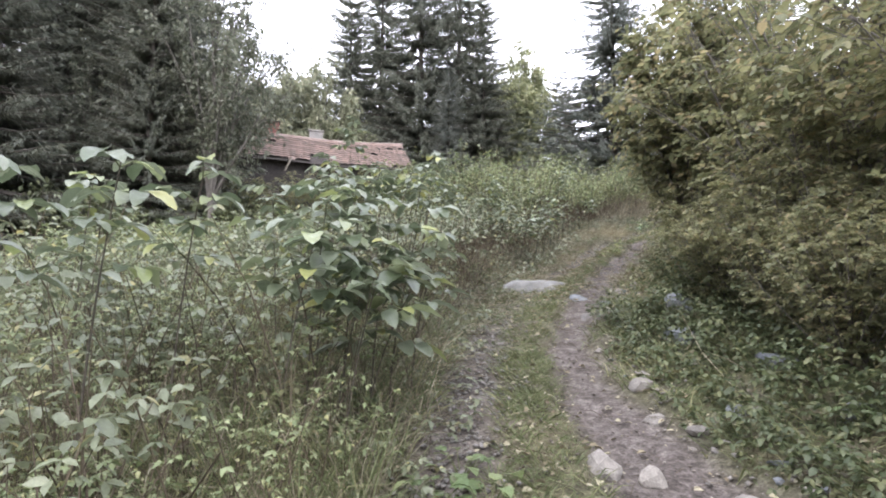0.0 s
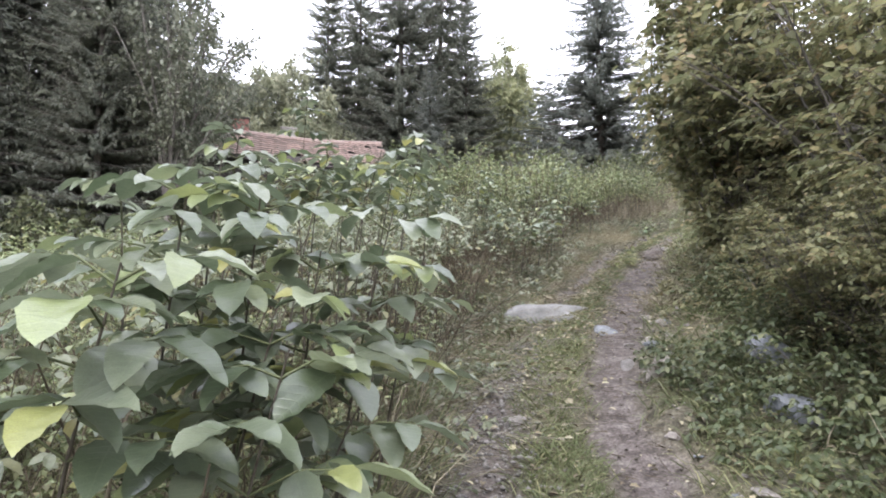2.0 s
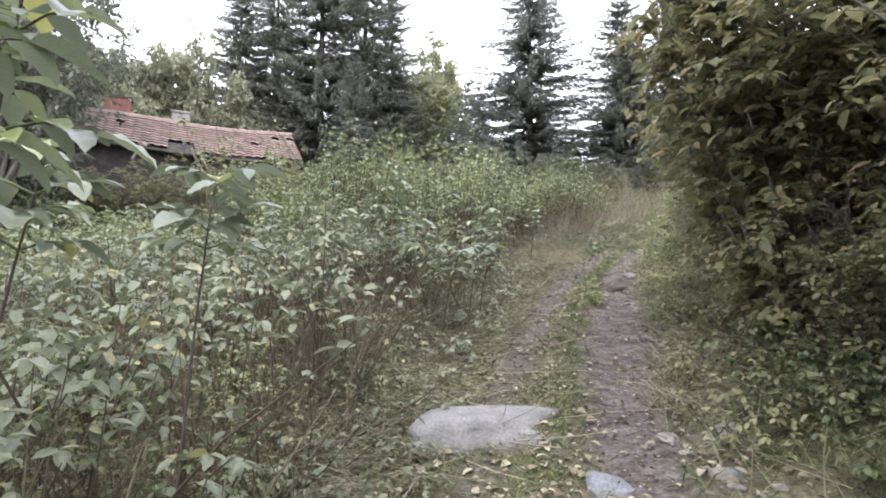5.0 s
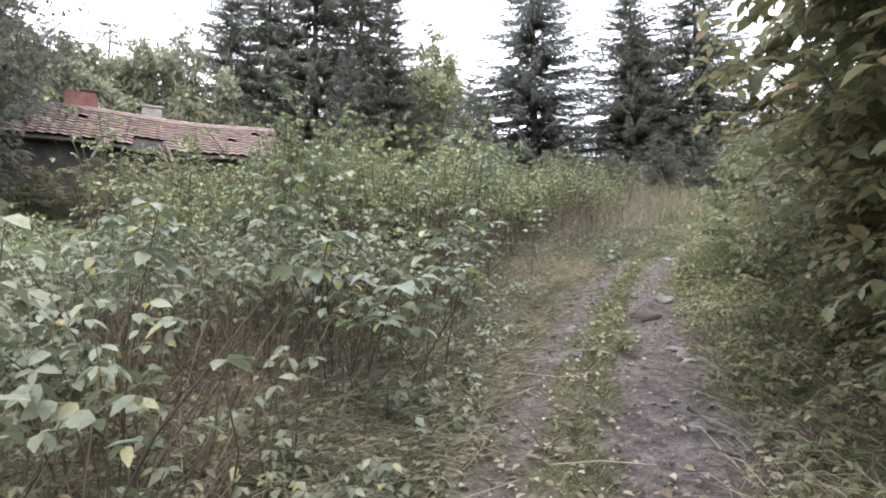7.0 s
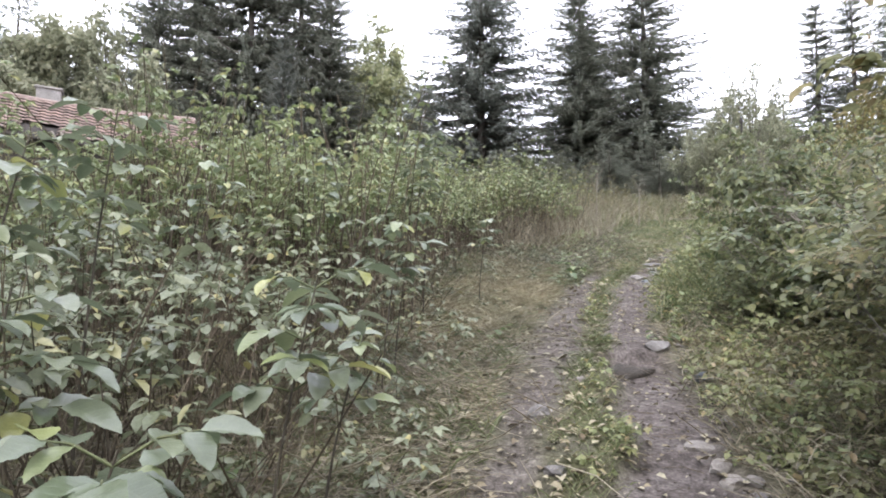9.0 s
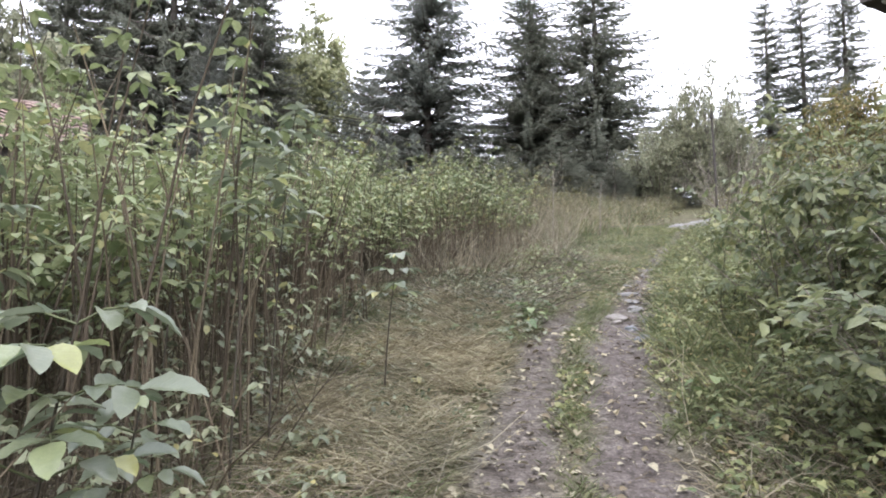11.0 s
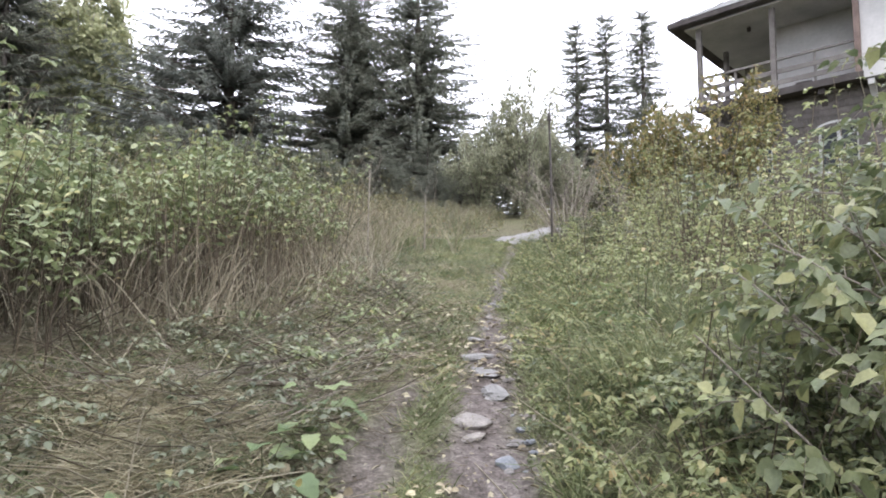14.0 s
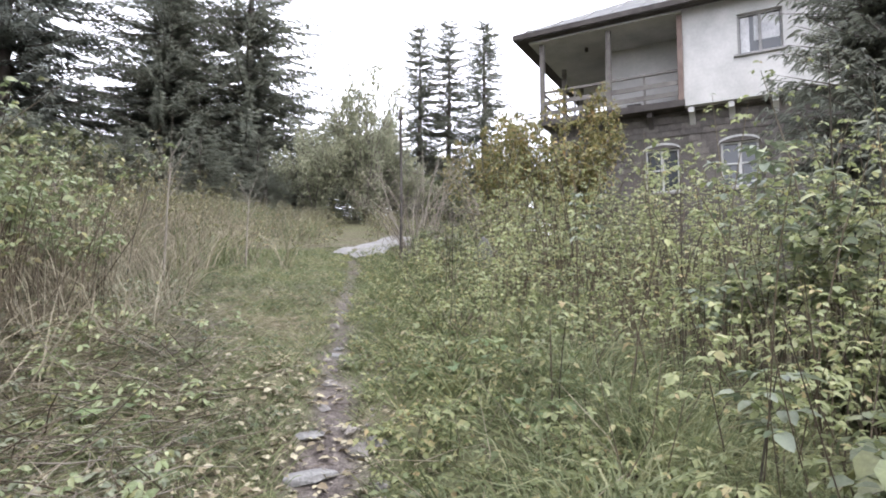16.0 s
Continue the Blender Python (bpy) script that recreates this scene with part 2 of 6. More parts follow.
M_brownframe = surface("grey_window_paint", (0.2, 0.195, 0.19), (0.32, 0.31, 0.3), 3, 0.75, 0.3, 0.15, 0.004)
M_tile = surface("clay_roof_tile", (0.27, 0.205, 0.18), (0.45, 0.385, 0.355), 1.6, 0.85, 0.2, 0.4, 0.01, tint=((0.72, 0.7, 0.7), (1.2, 1.08, 1.04)))
M_brick = surface("red_chimney_brick", (0.19, 0.095, 0.08), (0.28, 0.15, 0.125), 3, 0.9, 0.15, 0.4, 0.01)
M_chim = surface("grey_chimney_render", (0.24, 0.23, 0.22), (0.38, 0.36, 0.34), 3, 0.9, 0.15, 0.4, 0.01)
M_glass, _n, _l, _b = material("dark_window_glass", 0.06, 0.6)
_b.inputs["Base Color"].default_value = (0.05, 0.055, 0.06, 1)
M_curtain = surface("pale_curtain", (0.42, 0.42, 0.43), (0.6, 0.6, 0.6), 3, 0.9, 0.1, 0.3)

# ---- mesh helpers ----


def arr_mesh(name, v, f):
    me = bpy.data.meshes.new(name)
    v, f = np.asarray(v, np.float32), np.asarray(f, np.int32)
    k = f.shape[1]
    me.vertices.add(len(v))
    me.vertices.foreach_set("co", v.ravel())
    me.loops.add(f.size)
    me.loops.foreach_set("vertex_index", f.ravel())
    me.polygons.add(len(f))
    me.polygons.foreach_set("loop_start", np.arange(0, f.size, k, dtype=np.int32))
    me.update(calc_edges=True)
    return me


def joined(*vf):
    vs, fs, o = [], [], 0
    for v, f in vf:
        vs.append(v)
        fs.append(f + o)
        o += len(v)
    return np.concatenate(vs), np.concatenate(fs)


def put_mesh(name, me, mat, parent=None, label="", smooth=False):
    if not me.materials:
        me.materials.append(mat)
    if smooth:
        me.polygons.foreach_set("use_smooth", [True] * len(me.polygons))
    ob = new(name, me)
    if parent is not None:
        ob.parent = parent
    if label:
        tagged(ob, label)
    return ob


def part(name, bm, mat, parent=None, label="", smooth=False):
    """Links a bmesh as one mesh object under a thing or a part."""
    me = bpy.data.meshes.new(name)
    bm.to_mesh(me)
    bm.free()
    return put_mesh(name, me, mat, parent, label, smooth)


def box(x0, x1, y0, y1, z0, z1, bevel=0.0):
    bm = bmesh.new()
    bmesh.ops.create_cube(bm, size=1.0)
    bmesh.ops.scale(bm, vec=(x1 - x0, y1 - y0, z1 - z0), verts=bm.verts)
    bmesh.ops.translate(bm, vec=((x0 + x1) / 2, (y0 + y1) / 2, (z0 + z1) / 2), verts=bm.verts)
    if bevel:
        bmesh.ops.bevel(bm, geom=bm.edges[:], offset=bevel, segments=1, affect="EDGES")
    return bm


def unit(v):
    return v / np.maximum(np.linalg.norm(v, axis=-1, keepdims=True), 1e-9)


def blades(p, d, up, length, width, fold=0.12, droop=0.12):
    """Folded four-triangle leaves: foot p, way d, upper side up."""
    n = len(p)
    d = unit(d)
    s = unit(np.cross(d, up))
    u = np.cross(s, d)
    L, W = np.broadcast_to(length, n)[:, None], np.broadcast_to(width, n)[:, None]
    v = np.stack([p, p + d * L * 0.42 + s * W / 2 + u * W * fold, p + d * L * 0.5 - u * W * fold * 0.5,
                  p + d * L * 0.42 - s * W / 2 + u * W * fold, p + d * L - u * L * droop], 1).reshape(-1, 3)
    f = np.array([[0, 1, 2], [0, 2, 3], [2, 1, 4], [2, 4, 3]])
    return v, (np.arange(n)[:, None, None] * 5 + f).reshape(-1, 3)


def rounds(p, d, up, length, width, fold=0.12, droop=0.12):
    """Rounder six-triangle leaves around a sunken midrib."""
    n = len(p)
    d = unit(d)
    s = unit(np.cross(d, up))
    u = np.cross(s, d)
    L, W = np.broadcast_to(length, n)[:, None], np.broadcast_to(width, n)[:, None]

    def at(a, b, c):
        return p + d * L * a + s * W * b + u * (W * c - L * droop * a * a)

    v = np.stack([at(0, 0, 0), at(0.22, 0.4, fold), at(0.62, 0.42, fold), at(1, 0, 0), at(0.62, -0.42, fold), at(0.22, -0.4, fold), at(0.48, 0, 0)], 1).reshape(-1, 3)
    f = np.array([[0, 1, 6], [1, 2, 6], [2, 3, 6], [3, 4, 6], [4, 5, 6], [5, 0, 6]])
    return v, (np.arange(n)[:, None, None] * 7 + f).reshape(-1, 3)


def kites(p, d, up, length, width, fold=0.12, droop=0.12):
    """Two-triangle leaves folded along the midrib."""
    n = len(p)
    d = unit(d)
    s = unit(np.cross(d, up))
    u = np.cross(s, d)
    L, W = np.broadcast_to(length, n)[:, None], np.broadcast_to(width, n)[:, None]
    v = np.stack([p, p + d * L * 0.45 + s * W / 2 + u * W * fold, p + d * L - u * L * droop, p + d * L * 0.45 - s * W / 2 + u * W * fold], 1).reshape(-1, 3)
    f = np.array([[0, 1, 2], [0, 2, 3]])
    return v, (np.arange(n)[:, None, None] * 4 + f).reshape(-1, 3)


def straws(p, d, length, width, bend):
    """Two-segment grass blades, bent towards the ground."""
    n = len(p)
    d = unit(d)
    s = unit(np.cross(d, np.random.normal(size=(n, 3))))
    L, W, B = (np.broadcast_to(a, n)[:, None] for a in (length, width, bend))
    out = unit(d * [1, 1, 0] + 1e-4)
    mid = p + d * L * 0.55
    tip = mid + unit(d + out * B - [0, 0, 1] * B * 0.7) * L * 0.45
    v = np.stack([p - s * W / 2, p + s * W / 2, mid - s * W * 0.4, mid + s * W * 0.4, tip], 1).reshape(-1, 3)
    f = np.array([[0, 1, 3], [0, 3, 2], [2, 3, 4]])
    return v, (np.arange(n)[:, None, None] * 5 + f).reshape(-1, 3)


def tubes(pts, radii, sides=3):
    """Tapered stems: pts (n, k, 3), radii (n, k)."""
    n, k = pts.shape[:2]
    t = unit(pts[:, -1] - pts[:, 0])
    a = np.where(np.abs(t[:, 2:3]) > 0.8, [[1.0, 0, 0]], [[0, 0, 1.0]])
    s = unit(np.cross(t, a))
    u = np.cross(s, t)
    ang = np.arange(sides) * 2 * math.pi / sides
    ring = s[:, None, :] * np.cos(ang)[None, :, None] + u[:, None, :] * np.sin(ang)[None, :, None]
    v = (pts[:, :, None, :] + ring[:, None] * radii[:, :, None, None]).reshape(-1, 3)
    j = np.arange(sides)
    f = []
    for i in range(k - 1):
        a0, b0, a1, b1 = i * sides + j, i * sides + (j + 1) % sides, (i + 1) * sides + j, (i + 1) * sides + (j + 1) % sides
        f += [np.stack([a0, b0, b1], 1), np.stack([a0, b1, a1], 1)]
    f = np.concatenate(f)
    return v, (np.arange(n)[:, None, None] * (k * sides) + f).reshape(-1, 3)


def rnd(a, b, n):
    return np.random.uniform(a, b, n)


# ---- the lie of the land ----
LEFT_RUT = [(-4, -1.1), (2, -0.35), (3.5, -0.05), (4.5, 0.11), (5.8, 0.33), (7, 0.7), (8.2, 1.15), (9.4, 1.76), (10.4, 2.22), (11.5, 2.75), (12.15, 3.14), (13.4, 3.98), (14.5, 4.58), (15.56, 5.26), (16.3, 5.78), (17.1, 6.5), (18, 7.35), (60, 45)]
RIGHT_RUT = [(-4, 1.2), (2, 1.1), (2.9, 1.1), (4.4, 1.0), (5.5, 1.07), (6.5, 1.4), (7.9, 2.0), (9.2, 2.58), (10.2, 3.07), (11.3, 3.6), (11.9, 3.99), (13.2, 4.62), (14.2, 5.15), (15.3, 5.9), (16.5, 6.8), (17.7, 7.85), (19.5, 9.6), (22, 12.2), (25, 15.4), (60, 50)]
LEFT_EDGE = [(-6, -1.9), (3, -0.62), (6, -0.22), (8, 0.2), (10.2, 1.2), (11.2, 1.7), (12, 2.0), (13.8, 2.8), (14.9, 3.3), (16.8, 3.96), (18.4, 5.0), (19.2, 5.6), (20, 6.7), (21.5, 8.6), (25, 10.8), (28, 14), (60, 45)]
RIGHT_EDGE = [(-6, 2.2), (5, 2.05), (6.5, 2.25), (8, 2.6), (9.1, 3.0), (10, 3.6), (11.3, 4.2), (12.4, 4.75), (13.5, 5.4), (14.7, 6.05), (15.7, 6.7), (16.5, 7.55), (17.45, 8.5), (18.8, 9.7), (20.7, 11.6), (23.5, 14.4), (60, 50)]


def along(line, y):
    return np.interp(y, [a for a, _ in line], [b for _, b in line])


def soft_clamp(v, lo, hi):
    w = 12.0
    v = np.where(v > hi, hi + w * np.tanh((v - hi) / w), v)
    return np.where(v < lo, lo + w * np.tanh((v - lo) / w), v)


def wavy(x, y):
    return 0.035 * np.sin(x * 1.7 + y * 0.6) + 0.03 * np.sin(y * 1.3 - x * 0.9 + 1.0) + 0.015 * np.sin(x * 4.1 + 2) * np.sin(y * 3.7)


def rut_depth(x, y):
    """Depth of the two ruts, and how bare the soil is."""
    turn = np.clip((y - 6) / 8, 0, 1) * 0.32
    dl, dr = np.abs(x - along(LEFT_RUT, y)) * (1 - turn), np.abs(x - along(RIGHT_RUT, y)) * (1 - turn)
    wob = 0.05 * np.sin(y * 5.1 + x * 3) + 0.04 * np.sin(y * 11.3 - x * 7)
    wl = np.interp(y, [0, 3, 5.8, 6.8, 8.6, 9.4, 12, 13.4, 15, 16.8, 18, 18.3], [0.26, 0.25, 0.17, 0.03, 0.03, 0.14, 0.13, 0.17, 0.2, 0.14, 0.05, -0.2])
    wr = np.interp(y, [2, 2.9, 4.4, 5.5, 8, 9.2, 10.2, 11.5, 13.2, 14.2, 16.5, 17.7, 19, 20, 27], [0.42, 0.4, 0.25, 0.2, 0.27, 0.28, 0.36, 0.28, 0.21, 0.2, 0.23, 0.19, 0.13, 0.1, 0.1])
    l = 1 / (1 + np.exp(np.clip((dl + wob * 0.6 - wl) / 0.035, -50, 50)))
    r = 1 / (1 + np.exp(np.clip((dr + wob * 0.6 - wr) / 0.035, -50, 50)))
    over = 1 / (1 + np.exp(-np.clip((y - 13.2 + (x - 4.6) * 0.2) / 0.03, -50, 50)))
    near = np.clip(1 - np.abs(y - 13.2) / 2.0, 0, 1)
    step = near * (0.11 - 0.2 * over)
    clods = 0.5 + 0.5 * np.sin(x * 9.7 + 3 * np.sin(y * 4.3)) * np.sin(y * 7.9 + 2 * np.sin(x * 6.1))
    return 0.05 * l + (0.09 + step) * r + 0.03 * clods * r * (1 - r) * 4, np.clip(np.maximum(l * 0.9, r), 0, 1)


def land(x, y):
    x, y = np.asarray(x, float), np.asarray(y, float)
    z = 0.385 + 0.0785 * soft_clamp(x, -12, 30) + 0.1692 * soft_clamp(y, -10, 34)
    d, _ = rut_depth(x, y)
    bank = 0.16 * np.clip((along(LEFT_EDGE, y) - x) / 0.8, 0, 1) * np.exp(-np.maximum(along(LEFT_EDGE, y) - x - 3, 0) / 6)
    bank += 0.14 * np.clip((x - along(RIGHT_EDGE, y)) / 0.8, 0, 1) * np.exp(-np.maximum(x - along(RIGHT_EDGE, y) - 3, 0) / 6)
    return z + wavy(x, y) * np.exp(-np.maximum(np.hypot(x - 5, y - 12) - 30, 0) / 30) - d + bank


def spread(lo, hi, step, far):
    core = np.arange(lo, hi, step)
    out = step * 1.35 ** np.arange(1, 60)
    out = np.cumsum(out)
    out = out[out < far]
    return np.concatenate([lo - out[::-1], core, core[-1] + out])


gx, gy = spread(-3.0, 13.0, 0.06, 2600), spread(-1.0, 24.0, 0.06, 2600)
GX, GY = np.meshgrid(gx, gy)
fine = np.vectorize(lambda a, b: noise.noise((a * 3.1, b * 3.1, 0)))(GX[::1, ::1], GY) * 0.03
GZ = land(GX, GY) + fine * (np.abs(GX) < 40) * (np.abs(GY) < 60)
idx = np.arange(GX.size).reshape(GX.shape)
quads = np.stack([idx[:-1, :-1], idx[:-1, 1:], idx[1:, 1:], idx[1:, :-1]], -1).reshape(-1, 4)
me = arr_mesh("ground", np.stack([GX, GY, GZ], -1).reshape(-1, 3), quads)
bare = rut_depth(GX, GY)[1]
bare = np.maximum(bare, 0.45 * (np.abs(fine) > 0.008) * (GX > along(LEFT_EDGE, GY)) * (GX < along(RIGHT_EDGE, GY)) * (GY < 14))
attr = me.attributes.new("dirt", "FLOAT", "POINT")
attr.data.foreach_set("value", bare.ravel().astype(np.float32))
tagged(put_mesh("ground", me, M_ground, smooth=True), "rutted hillside soil with leaf litter and bare mud", "ground", kind="structure")

# the gravel road at the top of the slope
rp = np.array([(15.9, 25.5), (16.9, 26.1), (18.4, 26.8), (20.6, 27.6), (24, 28.8), (32, 31.0)], float)
ts = np.linspace(0, 1, 40)
rx_, ry_ = (np.interp(ts * 5, np.arange(6), rp[:, i]) for i in (0, 1))
tan = unit(np.stack([np.gradient(rx_), np.gradient(ry_), 0 * rx_], -1))
side = np.stack([-tan[:, 1], tan[:, 0]], -1)
cols = []
for w in np.linspace(-0.62, 0.62, 9):
    qx, qy = rx_ + side[:, 0] * w, ry_ + side[:, 1] * w
    cols.append(np.stack([qx, qy, land(qx, qy) + 0.06 - 0.03 * abs(w) ** 4], -1))
rv = np.stack(cols, 1)
ri = np.arange(40 * 9).reshape(40, 9)
rq = np.stack([ri[:-1, :-1], ri[:-1, 1:], ri[1:, 1:], ri[1:, :-1]], -1).reshape(-1, 4)
tagged(put_mesh("road", arr_mesh("road", rv.reshape(-1, 3), rq), M_road, smooth=True), "pale grey gravel road at the top of the slope", "road", kind="structure")

# ---- trees ----


def thing(name, label, category, m=None, group=""):
    ob = new(name)
    if m is not None:
        ob.matrix_basis = m
    return tagged(ob, label, category, group)


def trunk_mesh(h, r, lean=0.0, sides=8, rings=9):
    s = np.linspace(0, 1, rings)
    pts = np.stack([lean * s ** 2 + 0.02 * h * 0.1 * np.sin(s * 7), 0.02 * h * 0.1 * np.cos(s * 5), s * h - 0.3], -1)[None]
    rad = (r * (1 - s) ** 0.9 + r * 0.35 * np.exp(-s * 25) + 0.012)[None]
    return tubes(pts, rad, sides)


def spruce(h, r, branches, sprays, seed, label, mat, low=0.03, ragged=0.25, size=1.0, droop=0.35, taper=0.6):
    """A spruce: tapered trunk, whorls of drooping limbs, hanging needle sprays with gaps between the whorls."""
    np.random.seed(seed)
    root = thing("spruce_tree", label, "tree")
    t = np.sort(low + (0.985 - low) * np.random.uniform(0, 1, branches) ** 1.15)
    whorl = np.round(t * h / 0.8) * 0.8 / h
    t = np.clip(0.7 * whorl + 0.3 * t, low, 0.99)
    az = rnd(0, 2 * math.pi, branches)
    ln = r * (1 - t) ** taper * rnd(1 - 1.3 * ragged, 1.0 + ragged * 0.5, branches) + 0.12
    ln *= 0.92 + 0.12 * np.sin(az * 2 + t * 9)
    rise = np.interp(t, [0, 0.6, 1], [-droop, -droop * 0.5, 0.3])
    out = np.stack([np.cos(az), np.sin(az), 0 * az], -1)
    foot = np.stack([0 * t, 0 * t, t * h], -1)

    def on(s):
        s = np.asarray(s)
        return foot[:, None] + out[:, None] * (ln[:, None] * s)[..., None] + np.array([0, 0, 1.0]) * (ln[:, None] * (rise[:, None] * s + 0.22 * s ** 2.2))[..., None]

    limb = on(np.broadcast_to(np.array([0, 0.5, 1.0]), (branches, 3)))
    tk = trunk_mesh(h, 0.011 * h + 0.06)
    tv, tf = joined(tk, tubes(limb, np.stack([0.012 * ln + 0.008, 0.008 * ln + 0.005, 0 * ln + 0.003], 1)))
    put_mesh("trunk", arr_mesh("trunk", tv, tf), M_bark, root)
    s = np.clip(rnd(0.12, 1.03, (branches, sprays)), 0, 1)
    p = on(s).reshape(-1, 3)
    sd = np.repeat(np.stack([-np.sin(az), np.cos(az), 0 * az], -1), sprays, 0)
    o = np.repeat(out, sprays, 0)
    n = len(p)
    sgn = np.where(rnd(0, 1, n) < 0.5, -1, 1)[:, None]
    way = o * rnd(0.35, 1.1, n)[:, None] + sd * sgn * rnd(0.25, 1.0, n)[:, None] + np.array([0, 0, 1.0]) * rnd(-0.75, 0.12, n)[:, None]
    L = size * (0.18 + 0.18 * np.repeat(ln, sprays) * (1.05 - s.ravel() * 0.6)) * rnd(0.7, 1.3, n)
    L = np.clip(L * 0.85, 0.15, 0.75 * size)
    up = np.array([0, 0, 1.0]) + np.random.normal(size=(n, 3)) * 0.35
    put_mesh("crown", arr_mesh("crown", *kites(p, way, up, L, L * rnd(0.12, 0.21, n), 0.25, 0.22)), mat, root, "dark drooping needle sprays")
    return root


def broadleaf(name, h, crown_low, r, stems, twigs, leaves, leaf, seed, label, category, bark, mat, trunk_r=0.0, droop=0.0, spread_pow=0.8, fork=0.3):
    """A tree or tall shrub: trunk or several stems, limbs, twigs and a crown of single leaves."""
    np.random.seed(seed)
    root = thing(name, label, category)
    az = rnd(0, 2 * math.pi, stems)
    reach = r * np.sqrt(rnd(0.05, 1, stems))
    top = h * (1 - 0.45 * (reach / r) ** 2) * rnd(0.82, 1.0, stems)
    start = fork * h * rnd(0.6, 1.4, stems) if trunk_r else np.zeros(stems)
    foot = np.stack([np.cos(az), np.sin(az), 0 * az], -1) * (0.0 if trunk_r else 0.12 * r) + np.array([0, 0, 1.0]) * start[:, None]
    out = np.stack([np.cos(az), np.sin(az), 0 * az], -1)
    bendy = np.random.normal(size=(stems, 3)) * 0.08 * r

    def on(s):
        return foot[:, None] + out[:, None] * (reach[:, None] * s ** (1 / spread_pow))[..., None] + np.array([0, 0, 1.0]) * ((top - start)[:, None] * (1.25 * s - 0.25 * s ** 2))[..., None] + bendy[:, None] * np.sin(s * 3.0)[..., None]

    sr = np.broadcast_to(np.linspace(0, 1, 6), (stems, 6))
    rad0 = trunk_r * 0.45 if trunk_r else 0.0055 * h
    pieces = [tubes(on(sr), rad0 * (1 - sr * 0.88) + 0.003, 5)]
    if trunk_r:
        pieces.append(trunk_mesh(h * 0.8, trunk_r))
    s = crown_low + (1 - crown_low) * rnd(0, 1, (stems, twigs)) ** 0.8
    tf = on(s).reshape(-1, 3)
    n = len(tf)
    way = unit(np.repeat(out, twigs, 0) * rnd(0.0, 1.0, n)[:, None] + np.random.normal(size=(n, 3)) * 0.75 + np.array([0, 0, 0.35 - droop]))
    tl = rnd(0.25, 1.0, n) * (0.28 * r + 0.15)
    q = np.linspace(0, 1, 3)[None, :, None]
    tp = tf[:, None] + way[:, None] * tl[:, None, None] * q + np.array([0, 0, -1.0]) * (droop + 0.18) * tl[:, None, None] * q ** 2
    pieces.append(tubes(tp, np.broadcast_to(np.array([1, 0.65, 0.25]) * (0.0035 + 0.0018 * r), (n, 3)), 3))
    put_mesh("trunk" if trunk_r else "woody_frame", arr_mesh("trunk", *joined(*pieces)), bark, root)
    m = leaves
    a = np.random.randint(0, n, m)
    qq = rnd(0.15, 1.05, m)[:, None]
    p = tf[a] + way[a] * tl[a][:, None] * qq + np.array([0, 0, -1.0]) * (droop + 0.18) * tl[a][:, None] * qq ** 2 + np.random.normal(size=(m, 3)) * leaf * 0.5
    d = way[a] * 0.4 + np.random.normal(size=(m, 3)) * 0.7 + np.array([0, 0, -0.35 - droop])
    up = np.array([0, 0, 1.0]) + np.random.normal(size=(m, 3)) * 0.45
    L = leaf * rnd(0.6, 1.3, m)
    keep = p[:, 2] > 0.05
    put_mesh("crown", arr_mesh("crown", *kites(p[keep], d[keep], up[keep], L[keep], L[keep] * rnd(0.45, 0.65, keep.sum()), 0.15, 0.15)), mat, root)
    return root


